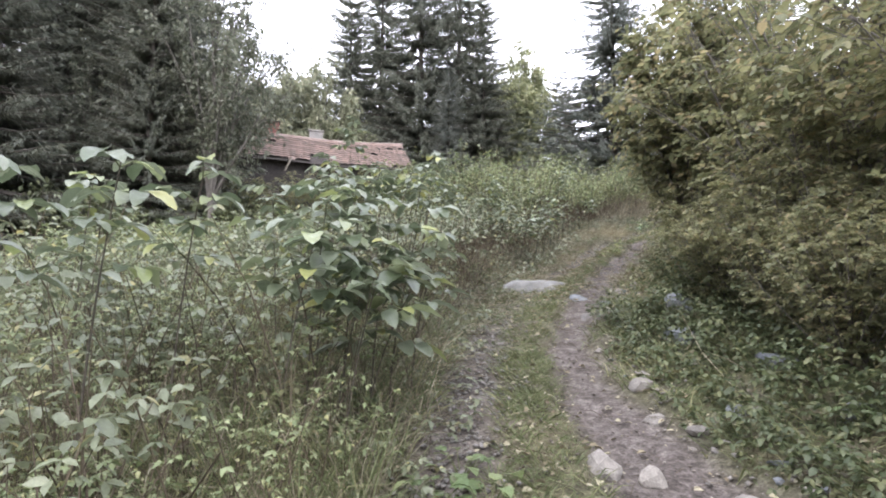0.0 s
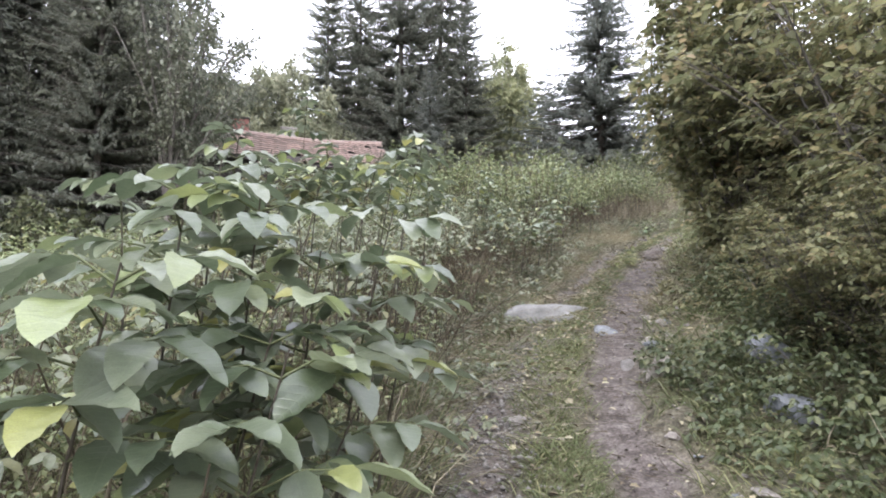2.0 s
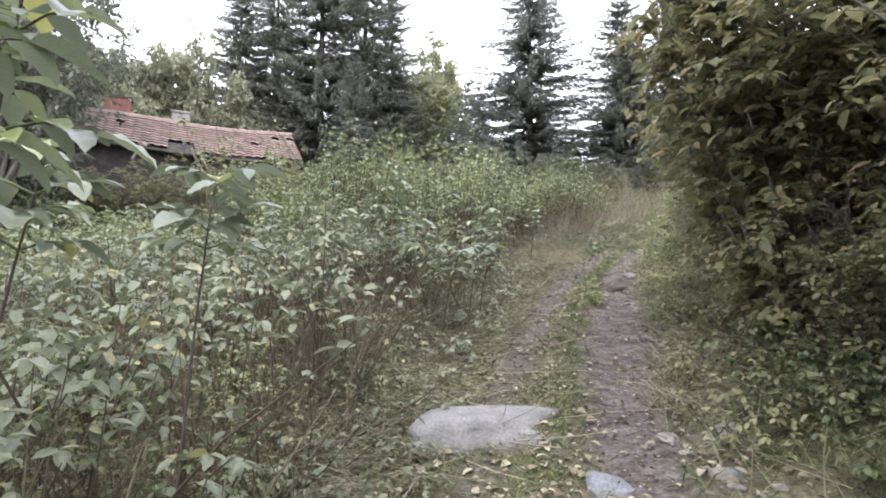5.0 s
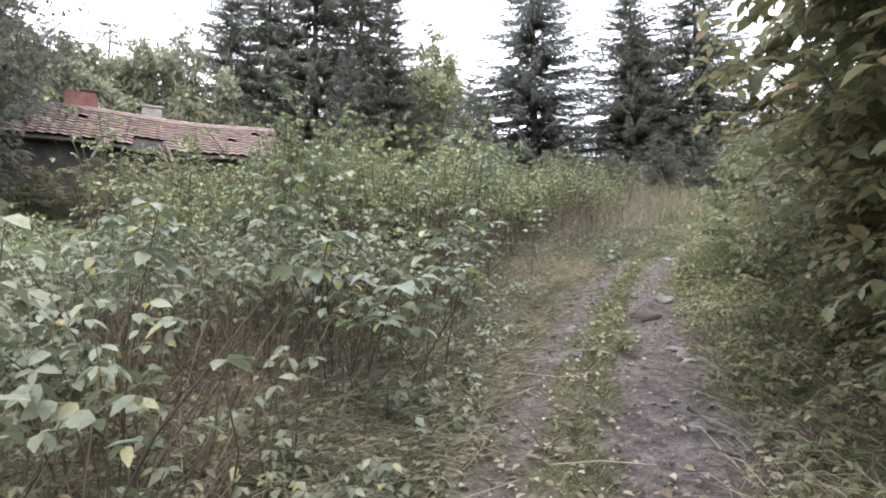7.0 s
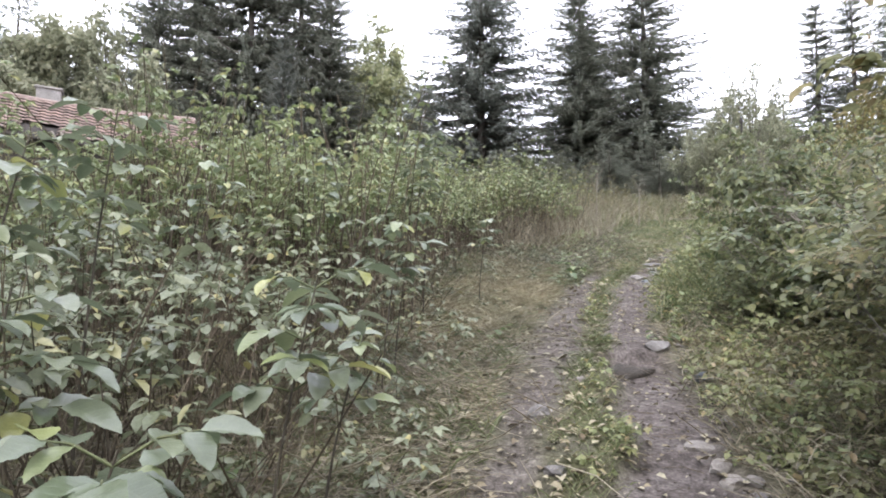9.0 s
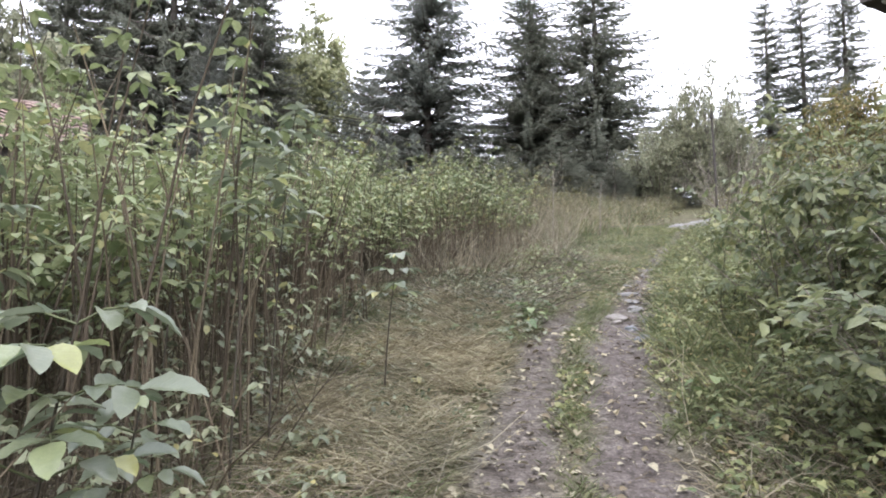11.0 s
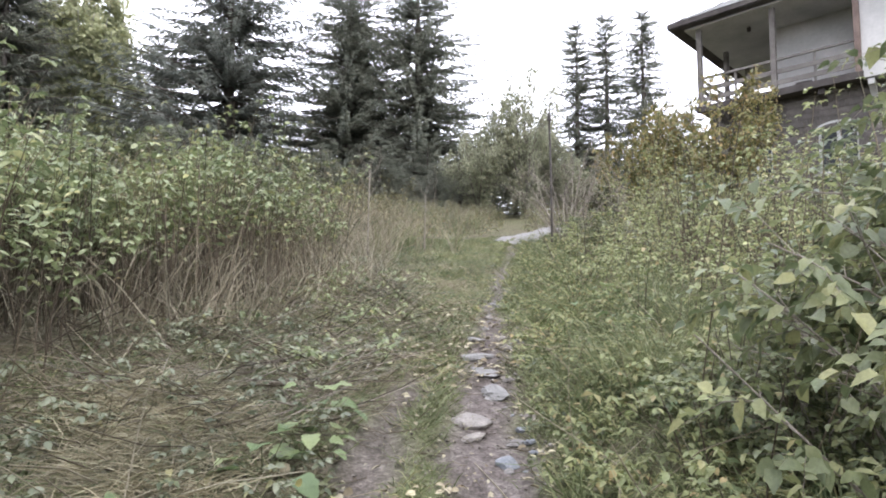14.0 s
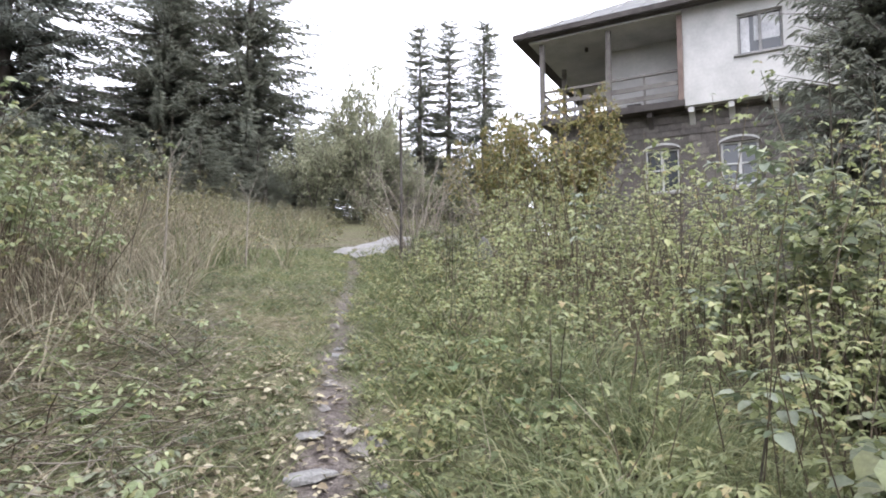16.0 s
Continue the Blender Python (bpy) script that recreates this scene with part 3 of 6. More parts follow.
def sprayed_bush(name, h, r, limbs, sprays, per, leaf, seed, label, bark, mat, low=0.05, clump=0.0, wide=0.6, rise=0.25):
    """A bush of arching limbs with flat leafy sprays: leaves in two ranks along each twig, hollows between the clumps."""
    np.random.seed(seed)
    root = thing(name, label, "bush")
    az = rnd(0, 2 * math.pi, limbs)
    reach = r * np.sqrt(rnd(0.03, 1, limbs))
    top = h * (1 - 0.5 * (reach / r) ** 2) * rnd(0.78, 1.0, limbs)
    out = np.stack([np.cos(az), np.sin(az), 0 * az], -1)
    foot = out * 0.14 * r
    bendy = np.random.normal(size=(limbs, 3)) * 0.09 * r
    Z = np.array([0, 0, 1.0])

    def on(s):
        return foot[:, None] + out[:, None] * (reach[:, None] * s ** 1.35)[..., None] + Z * (top[:, None] * (1.3 * s - 0.3 * s ** 2))[..., None] + bendy[:, None] * np.sin(s * 3.0)[..., None]

    sr = np.broadcast_to(np.linspace(0, 1, 7), (limbs, 7))
    pieces = [tubes(on(sr), 0.0036 * h * (1 - sr * 0.88) + 0.002, 5)]
    s = low + (1 - low) * rnd(0, 1, (limbs, sprays)) ** 0.8
    f = on(s).reshape(-1, 3)
    n = len(f)
    a = np.repeat(az, sprays) + np.random.normal(size=n) * 0.9
    d = np.stack([np.cos(a), np.sin(a), rnd(-0.35, 0.6, n) + rise], -1)
    d = unit(d)
    tl = rnd(0.45, 1.0, n) * (0.2 * r + 0.2)
    gap = np.sin(f[:, 0] * 4.1 + seed) * np.sin(f[:, 1] * 3.7 + 1) + np.sin(f[:, 2] * 4.9 + f[:, 0] * 2)
    k = gap > clump - 1.0
    f, d, tl, n = f[k], d[k], tl[k], int(k.sum())
    q = np.linspace(0, 1, 3)[None, :, None]
    tp = f[:, None] + d[:, None] * tl[:, None, None] * q - Z * 0.3 * tl[:, None, None] * q ** 2
    pieces.append(tubes(tp, np.broadcast_to(np.array([1, 0.65, 0.25]) * (0.0022 + 0.0006 * r), (n, 3)), 3))
    put_mesh("woody_frame", arr_mesh("woody_frame", *joined(*pieces)), bark, root)
    i = np.repeat(np.arange(n), per)
    m = len(i)
    t = np.tile(np.linspace(0.22, 1.0, per), n)[:, None] + rnd(-0.05, 0.05, m)[:, None]
    p = f[i] + d[i] * tl[i][:, None] * t - Z * 0.3 * tl[i][:, None] * t ** 2
    side = unit(np.cross(d, Z))[i] * np.where(np.arange(m) % 2, 1.0, -1.0)[:, None]
    way = d[i] * rnd(0.3, 0.9, m)[:, None] + side * rnd(0.35, 1.0, m)[:, None] + np.random.normal(size=(m, 3)) * 0.22 - Z * rnd(0.0, 0.55, m)[:, None]
    up = Z + np.random.normal(size=(m, 3)) * 0.3 + d[i] * 0.35
    L = leaf * rnd(0.55, 1.3, m)
    g = p[:, 2] > 0.04
    put_mesh("crown", arr_mesh("crown", *rounds(p[g], way[g], up[g], L[g], L[g] * wide * rnd(0.75, 1.25, g.sum()), 0.14, 0.25)), mat, root)
    return root


def stand(ob, x, y, h_scale=1.0, turn=0.0, w_scale=None, first=False, label=""):
    m = pose(x, y, float(land(x, y)) - 0.05, 0, 0, turn) @ Matrix.Diagonal((w_scale or h_scale, w_scale or h_scale, h_scale, 1))
    if first:
        ob.matrix_basis = m
        c = ob
    else:
        c = copy_thing(ob, m @ Matrix.Diagonal((*(1 / a for a in ob.scale), 1)))
    if label:
        tagged(c, label)
    return c


# three spruce patterns, 20 m tall, 3.6 m wide at the foot on each side
sp_a = spruce(20, 5.3, 760, 66, 11, "tall dark green spruce with drooping limbs", M_needle, size=0.62)
sp_b = spruce(20, 5.1, 740, 64, 12, "tall dark spruce with ragged gappy limbs", M_needle, 0.03, 0.32, 0.62)
sp_c = spruce(20, 3.4, 600, 40, 13, "slender dark spruce with open whorls of limbs", M_needle, 0.03, 0.25, 0.75, 0.3, 0.48)
sp_blue = spruce(20, 5.6, 760, 66, 14, "broad grey-green spruce with layered limbs", M_needle2, 0.03, 0.3, 0.62)
sp_far = spruce(20, 5.0, 230, 16, 16, "far dark spruce in the wood behind", M_needle, 0.02, 0.25, 1.35)
SPR = {"f": sp_far, "a": sp_a, "b": sp_b, "c": sp_c, "l": sp_blue}
used = set()
for k, x, y, top, w, turn in [
    # the tall group behind the old cottage
    ("a", -1.4, 55, 42, 0.82, 10), ("b", 2.3, 56, 41, 0.82, 80), ("b", -5.4, 57, 37, 0.9, 200), ("b", 4.6, 54, 30, 0.85, 20), ("l", 1.2, 50, 21.5, 0.7, 0), ("a", -8.6, 58, 33, 1.0, 45),
    # along the top of the slope
    ("l", 16.0, 51, 33, 1.28, 30), ("c", 19.0, 88, 35, 1.0, 0), ("c", 21.0, 90, 34, 1.0, 50), ("a", 23.0, 48.2, 27.5, 1.4, 120), ("b", 27.2, 46.2, 29.0, 1.6, 75), ("b", 24.8, 50.0, 25.0, 1.2, 15), ("a", 30.0, 50, 19, 0.9, 33),
    ("c", 11.8, 60, 21, 0.9, 10), ("a", 13.5, 57, 19, 1.0, 100), ("b", 19.0, 56, 20, 1.1, 77),
    # young spruces and low skirts at the edge of the wood
    ("f", 10.5, 41, 12.0, 0.7, 20), ("f", 14.2, 42, 12.4, 0.75, 70), ("f", 17.6, 41, 12.3, 0.7, 130), ("f", 20.8, 40.5, 12.6, 0.75, 190), ("f", 24.0, 40.5, 13.2, 0.75, 250), ("f", 27.4, 41.5, 14.2, 0.8, 310), ("f", 29.8, 42.5, 15.2, 0.8, 15), ("f", 6.8, 43, 12.2, 0.7, 100), ("f", 21.5, 36.5, 11.0, 0.5, 40), ("f", 24.3, 38.0, 11.8, 0.55, 140),
    # beyond the road
    ("c", 37.2, 40.5, 24.4, 1.2, 5), ("c", 38.6, 39.0, 24.8, 1.2, 95), ("c", 38.2, 35.8, 23.6, 1.3, 160), ("a", 40.5, 42.5, 17, 0.9, 12), ("b", 43, 38.0, 16, 1.0, 64),
    # the dark grove on the left
    ("b", -13.2, 26.5, 27, 1.1, 15), ("a", -17.5, 27.5, 28, 1.2, 140), ("a", -11.2, 22.5, 17, 0.75, 300), ("b", -20, 22, 25, 1.2, 60), ("a", -16, 20, 20, 0.9, 30), ("a", -13.8, 31, 23, 1.1, 220), ("b", -24, 26, 27, 1.3, 10),
    # far woods
    ("f", -27, 47, 27, 1.4, 0), ("f", -19, 60, 27, 1.4, 50), ("f", -36, 40, 30, 1.5, 100), ("f", -3, 70, 26, 1.5, 20), ("f", 8, 74, 24, 1.5, 70), ("f", 34, 64, 26, 1.5, 90), ("f", 46, 52, 22, 1.4, 200), ("f", 52, 40, 22, 1.4, 10), ("f", -30, 30, 28, 1.4, 33), ("f", 27, 70, 25, 1.4, 150),
    ("f", 3, 64, 20, 1.6, 5), ("f", 12, 68, 20, 1.7, 45), ("f", 21, 62, 19, 1.6, 85), ("f", 31, 57, 17, 1.6, 130), ("f", 38, 50, 16, 1.5, 170), ("f", 45, 45, 16, 1.5, 30), ("f", -9, 66, 20, 1.7, 60), ("f", -16, 70, 22, 1.7, 15), ("f", 24, 57, 16, 1.4, 40), ("f", 50, 30, 18, 1.5, 0), ("f", 17, 61, 17, 1.5, 25), ("f", 7, 67, 18, 1.6, 75), ("f", 41, 56, 20, 1.6, 15), ("f", -24, 64, 25, 1.7, 0), ("f", -33, 55, 27, 1.7, 0),
    # behind the walker: unseen spruces, added; they block low horizon light
    ("f", -14, -14, 16, 1.2, 0), ("f", 2, -20, 17, 1.2, 90), ("f", 15, -12, 20, 1.2, 45), ("f", -8, -22, 18, 1.2, 10),
]:
    ob = SPR[k]
    g = float(land(x, y))
    stand(ob, x, y, (top - g) / 20.0, turn, w * max((top - g) / 20.0, 0.75), first=k not in used)
    used.add(k)
# the spruce beside the white house, seen close
near_spruce = spruce(11.5, 3.3, 1300, 40, 15, "dark spruce beside the white house", M_needle, 0.06, 0.3, 0.62, 0.2)
stand(near_spruce, 21.6, 14.7, 1.06, 20, 1.08, first=True)

birch = broadleaf("birch_tree", 18, 0.04, 2.6, 46, 34, 30000, 0.28, 21, "slender pale green birch at the edge of the woods", "tree", M_birchbark, M_birch, 0.17, 0.55, 0.8, 0.12)
stand(birch, 8.6, 57.5, 1.13, 0, 1.5, first=True)
far_tree = broadleaf("deciduous_tree", 12, 0.25, 4.2, 28, 24, 12000, 0.34, 22, "pale autumn-green deciduous tree at the woods' edge", "tree", M_bark2, M_pale_leaf, 0.18, 0.1, 0.8, 0.2)
first = True
for x, y, top, w, turn in [(-13.4, 49.5, 21.5, 1.1, 20), (-17, 46, 20.5, 1.15, 100), (-21.5, 44, 21.5, 1.2, 200), (-9.8, 52, 23, 1.0, 250), (-11.8, 50.2, 20.5, 1.0, 310), (-15.2, 48, 20, 1.1, 70), (-19, 45, 20.5, 1.1, 150), (-27, 40, 21, 1.2, 10), (6.4, 63, 24, 0.9, 40), (33, 40, 13, 0.9, 60), (34.5, 44, 17, 0.9, 10), (48, 33, 17, 1.2, 0)]:
    stand(far_tree, x, y, (top - float(land(x, y))) / 12, turn, w, first=first)
    first = False
pale_tree = broadleaf("willow_tree", 7.5, 0.0, 2.7, 34, 26, 10000, 0.19, 25, "pale grey-green leafy tree beyond the gravel road", "tree", M_bark2, M_pale_leaf, 0.1, 0.05, 0.85, 0.04)
first = True
for x, y, top, w, turn in [(26.4, 35.2, 16.8, 0.9, 0), (24.2, 36.4, 13.6, 0.8, 70), (28.3, 36.8, 15.6, 0.85, 150), (30.6, 36.0, 12.6, 0.8, 220)]:
    stand(pale_tree, x, y, (top - float(land(x, y))) / 7.5, turn, w, first=first)
    first = False
grove = broadleaf("deciduous_tree", 12, 0.2, 3.3, 30, 30, 12000, 0.17, 23, "dark green leafy tree in front of the spruces", "tree", M_bark2, M_dark_leaf, 0.15, 0.15, 0.8, 0.15)
stand(grove, -8.7, 22.4, 1.02, 0, first=True)
stand(grove, -13.8, 23.6, 0.8, 130)
stand(grove, -10.6, 24.6, 0.75, 40)
maple = broadleaf("maple_tree", 6.2, 0.12, 2.1, 24, 22, 9000, 0.14, 24, "yellowing bushy maple in front of the white house", "tree", M_bark2, M_maple, 0.09, 0.0, 0.8, 0.1)
stand(maple, 22.3, 22.9, 1.0, 0, first=True)
stand(maple, 20.6, 24.3, 0.78, 100, label="smaller yellowing bushy maple beside the road")

# the tall bushes that lean over the right-hand rut
bush_a = sprayed_bush("willow_bush", 4.6, 2.1, 64, 40, 9, 0.086, 31, "tall yellow-green willow bush leaning over the track", M_bark2, M_willow, 0.06, 0.1, 0.62)
bush_b = sprayed_bush("willow_bush", 3.4, 1.6, 48, 34, 9, 0.085, 32, "dense willow bush with autumn leaves at the track's edge", M_bark2, M_willow, 0.05, 0.2, 0.62)
first = True
for x, y, s, turn in [(4.55, 6.6, 1.08, 0), (5.0, 4.1, 1.1, 80), (4.95, 8.2, 0.95, 160), (7.4, 6.2, 1.3, 40), (7.6, 2.8, 1.3, 300)]:
    stand(bush_a, x, y, s, turn, first=first)
    first = False
bush_c = sprayed_bush("willow_bush", 4.6, 1.1, 46, 50, 9, 0.088, 36, "narrow upright willow bush at the rut's edge", M_bark2, M_willow, 0.04, -0.4, 0.65)
stand(bush_c, 3.9, 8.75, 1.12, 110, 1.0, first=True)
stand(bush_c, 4.25, 9.6, 0.72, 200, 0.8)
first = True
for x, y, s, turn in [(3.9, 5.3, 0.85, 0), (4.75, 10.5, 0.55, 70), (3.7, 2.6, 0.8, 190), (3.85, 8.1, 0.5, 250), (2.95, 5.0, 0.48, 60), (2.85, 5.95, 0.42, 150), (2.7, 4.0, 0.4, 220), (2.95, 2.5, 0.36, 90), (2.85, 4.15, 0.34, 10), (2.95, 5.4, 0.36, 310), (3.15, 3.5, 0.4, 30), (3.2, 4.7, 0.42, 130), (3.35, 6.1, 0.42, 200), (3.75, 7.3, 0.45, 280), (9.4, 7.6, 1.1, 10), (9.6, 10.4, 0.8, 90)]:
    stand(bush_b, x, y, s, turn, first=first)
    first = False
for k, (x, y, sc) in enumerate([(-1.4, 29.4, 0.95), (-3.3, 29.0, 0.9), (-5.3, 28.4, 1.0), (-7.4, 27.8, 0.95), (-9.4, 27.4, 1.0), (0.6, 30.2, 0.8)]):
    stand(bush_b, x, y, sc, k * 67, sc * 0.85, label="leafy grey-green shrub growing against the old cottage")
bramble = sprayed_bush("bramble_bush", 1.75, 1.35, 44, 26, 9, 0.075, 33, "dense dark green bramble bush beside the track", M_twig, M_bramble, 0.0, 0.1, 0.68)
first = True
for x, y, s, turn in [(6.6, 12.6, 0.95, 0), (8.0, 14.2, 1.0, 60), (6.0, 11.3, 0.85, 120), (8.3, 11.9, 1.15, 200), (10.2, 13.4, 1.25, 260), (11.2, 14.4, 0.9, 20), (12.0, 15.2, 1.15, 80), (7.6, 10.0, 1.0, 300), (15.3, 22.4, 0.55, 40), (16.3, 23.1, 0.55, 100), (17.3, 23.9, 0.6, 160), (6.3, 13.3, 0.5, 30), (7.8, 15.2, 0.5, 280)]:
    stand(bramble, x, y, s, turn, first=first)
    first = False
stand(bramble, 7.2, 14.3, 1.15, 190, 0.75, label="tall yellow-green bramble bush beside the path")
dead = broadleaf("dry_shrub", 2.9, 0.15, 1.5, 26, 16, 500, 0.06, 34, "bare dry shrub with pale grey twigs by the road", "shrub", M_twig, M_dry, 0.0, 0.0, 0.7)
stand(dead, 15.9, 23.6, 1.0, 0, first=True)
stand(dead, 17.6, 22.8, 0.8, 140)

bush_dark = broadleaf("forest_bush", 3.0, 0.0, 2.4, 20, 12, 2800, 0.24, 35, "green bush under the spruces, leaves darkened for their shade", "bush", M_bark2, M_shade, 0.0, 0.1, 0.8)
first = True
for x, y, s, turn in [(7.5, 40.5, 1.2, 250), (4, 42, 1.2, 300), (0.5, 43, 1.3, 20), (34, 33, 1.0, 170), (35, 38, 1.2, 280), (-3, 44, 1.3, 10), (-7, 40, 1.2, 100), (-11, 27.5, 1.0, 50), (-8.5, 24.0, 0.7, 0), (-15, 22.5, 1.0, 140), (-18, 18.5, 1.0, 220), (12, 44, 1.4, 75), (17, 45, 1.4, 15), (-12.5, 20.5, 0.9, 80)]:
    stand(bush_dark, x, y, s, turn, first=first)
    first = False

# ---- white house ----
U = Vector((math.sin(radians(-7)), math.cos(radians(-7)), 0))
HOUSE = Matrix.Translation((29.25, 21.07, 0)) @ Matrix(((U.x, U.y, 0, 0), (U.y, -U.x, 0, 0), (0, 0, 1, 0), (0, 0, 0, 1)))
# house axes: x along the front towards the balcony, y into the house


def flat_box(*a, bevel=0.0):
    bm = box(*a, bevel=bevel)
    bmesh.ops.reverse_faces(bm, faces=bm.faces[:])
    return bm


house = thing("white_house", "two-storey white plastered house with wooden balcony and stone ground floor", "house", HOUSE)


def wall_with_holes(x0, x1, y0, y1, z0, z1, holes):
    """A wall slab in the x-z plane with openings right through it: boxes around the holes."""
    bm = bmesh.new()
    xs = sorted({x0, x1, *[h[0] for h in holes], *[h[1] for h in holes]})
    for a, b in zip(xs, xs[1:]):
        cuts = sorted([(h[2], h[3]) for h in holes if h[0] <= a and h[1] >= b])
        z = z0
        for lo, hi in cuts + [(z1, z1)]:
            if lo > z + 1e-4:
                t = box(a, b, y0, y1, z, lo)
                tmp = bpy.data.meshes.new("tmp")
                t.to_mesh(tmp)
                t.free()
                bm.from_mesh(tmp)
                bpy.data.meshes.remove(tmp)
            z = hi
    bmesh.ops.remove_doubles(bm, verts=bm.verts, dist=1e-4)
    bmesh.ops.reverse_faces(bm, faces=bm.faces[:])
    return bm


UP = (-3.42, -1.93, 14.08, 15.62)
upper = part("upper_wall", wall_with_holes(-9, -0.02, 0.0, 0.35, 12.4, 16.35, [UP, (-7.3, -5.9, 14.08, 15.62)]), M_plaster, house, "stained white plaster")
part("balcony_back_wall", flat_box(-0.02, 3.5, 2.2, 2.5, 12.55, 16.3), M_plaster, house)
part("balcony_side_wall", flat_box(-0.3, -0.03, 0.36, 2.5, 12.55, 16.3), M_plaster, house)
part("gable_wall", flat_box(3.2, 3.5, 2.51, 9.0, 12.55, 16.3), M_plaster, house)
part("rear_wall", flat_box(-9, 3.5, 9.01, 9.3, 6.0, 16.3), M_plaster, house)
part("end_wall", flat_box(-9.3, -9.01, 0.0, 9.3, 6.0, 16.3), M_plaster, house)
part("balcony_ceiling", flat_box(-0.02, 6.2, -0.35, 2.6, 16.05, 16.12), M_plaster, house, "white boarded balcony ceiling")
part("balcony_ceiling", flat_box(3.51, 6.2, 2.601, 8.9, 16.05, 16.12), M_plaster, house)
part("balcony_floor", flat_box(3.51, 5.85, 2.201, 8.9, 12.42, 12.62), M_darkwood, house)
part("balcony_floor", flat_box(-0.02, 5.85, -0.02, 2.2, 12.42, 12.62, bevel=0.01), M_darkwood, house)
part("floor_beam", flat_box(-0.05, 5.9, -0.12, 0.08, 12.38, 12.66, bevel=0.015), M_darkwood, house)
G1, G2 = (-2.5, -1.2, 9.2, 10.95), (0.3, 1.6, 9.2, 10.95)
stone_wall = part("stone_wall", wall_with_holes(-9, 5.6, 0.62, 1.1, 5.8, 12.4, [G1, G2, (3.2, 4.4, 9.2, 10.95)]), M_masonry, house, "grey rubble-stone ground floor, darkened for the overhang shade")
part("stone_side_wall", flat_box(5.2, 5.6, 1.11, 9.0, 5.8, 12.4), M_masonry, house)
part("soffit", flat_box(-9, -0.04, 0.36, 0.62, 12.3, 12.42), M_masonry, house)
for bx in (-0.25, -1.65, -3.1, -4.6, -6.1, 1.3, 3.1, 4.9):
    bm = bmesh.new()
    pr = [(0.06, 12.36), (0.62, 12.36), (0.62, 11.75), (0.45, 11.95), (0.2, 12.12), (0.06, 12.15)]
    a = [bm.verts.new((bx - 0.1, y, z)) for y, z in pr]
    b = [bm.verts.new((bx + 0.1, y, z)) for y, z in pr]
    bm.faces.new(a), bm.faces.new(b[::-1])
    for i in range(6):
        bm.faces.new((a[i], b[i], b[(i + 1) % 6], a[(i + 1) % 6]))
    bmesh.ops.recalc_face_normals(bm, faces=bm.faces[:])
    part("bracket", bm, M_plaster if bx < 0 else M_darkwood, house)
for px, py, mat in ((5.72, 0.0, M_wood), (2.85, 0.0, M_wood), (0.08, -0.02, M_redwood), (5.72, 3.2, M_wood), (5.72, 6.2, M_wood)):
    part("post", flat_box(px - 0.1, px + 0.1, py - 0.1, py + 0.1, 12.62, 16.05, bevel=0.015), mat, house, "red-brown corner post" if mat is M_redwood else "")
rail_t = part("railing", flat_box(0.2, 5.62, -0.06, 0.03, 13.82, 13.92, bevel=0.01), M_wood, house, "grey weathered board railing")
for z in (13.28, 12.84):
    part("rail_board", flat_box(0.2, 5.62, -0.05, -0.015, z, z + 0.2, bevel=0.006), M_wood, rail_t)
for px in (1.45, 4.3):
    part("baluster", flat_box(px - 0.04, px + 0.04, -0.012, 0.05, 12.62, 13.82), M_wood, rail_t)
rail_s = part("side_railing", flat_box(5.68, 5.77, 0.12, 6.1, 13.82, 13.92, bevel=0.01), M_wood, house)
for z in (13.28, 12.84):
    part("rail_board", flat_box(5.7, 5.74, 0.12, 6.1, z, z + 0.2, bevel=0.006), M_wood, rail_s)
part("lantern", flat_box(4.0, 4.14, 1.1, 1.24, 15.85, 16.05, bevel=0.03), M_darkwood, house, "small dark ceiling lantern")
for j, jx in enumerate((0.6, 1.7, 3.6)):
    part("crate", flat_box(jx, jx + 0.4 + 0.15 * j, 0.5, 0.9, 12.62, 12.9 + 0.04 * j, bevel=0.01), (M_white, M_darkwood, M_wood)[j], house, "small box left on the balcony floor")
# roof: hipped sheet roof with dark fascia
bm = bmesh.new()
ov = 0.75
e = [bm.verts.new(p) for p in ((-9.9, -ov, 16.42), (6.75, -ov, 16.42), (6.75, 9.9, 16.42), (-9.9, 9.9, 16.42))]
rg = [bm.verts.new(p) for p in ((-4.6, 4.6, 19.6), (1.4, 4.6, 19.6))]
bm.faces.new((e[1], e[0], rg[0], rg[1])), bm.faces.new((e[2], e[1], rg[1])), bm.faces.new((e[3], e[2], rg[1], rg[0])), bm.faces.new((e[0], e[3], rg[0]))
ret = bmesh.ops.solidify(bm, geom=bm.faces[:], thickness=0.05)
bmesh.ops.recalc_face_normals(bm, faces=bm.faces[:])
roof = part("roof", bm, M_sheet, house, "pale grey metal sheet roof")
for a, b in (((-9.95, 6.8), (-0.8, -0.72)), ((-9.95, 6.8), (9.87, 9.95)), ((6.72, 6.8), (-0.72, 9.87)), ((-9.95, -9.87), (-0.72, 9.87))):
    part("fascia", flat_box(a[0], a[1], b[0], b[1], 16.16, 16.4, bevel=0.01), M_darkwood, roof, "dark fascia board")
part("eave_soffit", flat_box(-9.85, 6.7, -0.7, -0.36, 16.13, 16.17), M_darkwood, roof)
part("eave_soffit", flat_box(6.21, 6.7, -0.35, 9.85, 16.13, 16.17), M_darkwood, roof)
part("eave_soffit", flat_box(-9.85, 3.19, 2.61, 9.85, 16.31, 16.35), M_darkwood, roof)
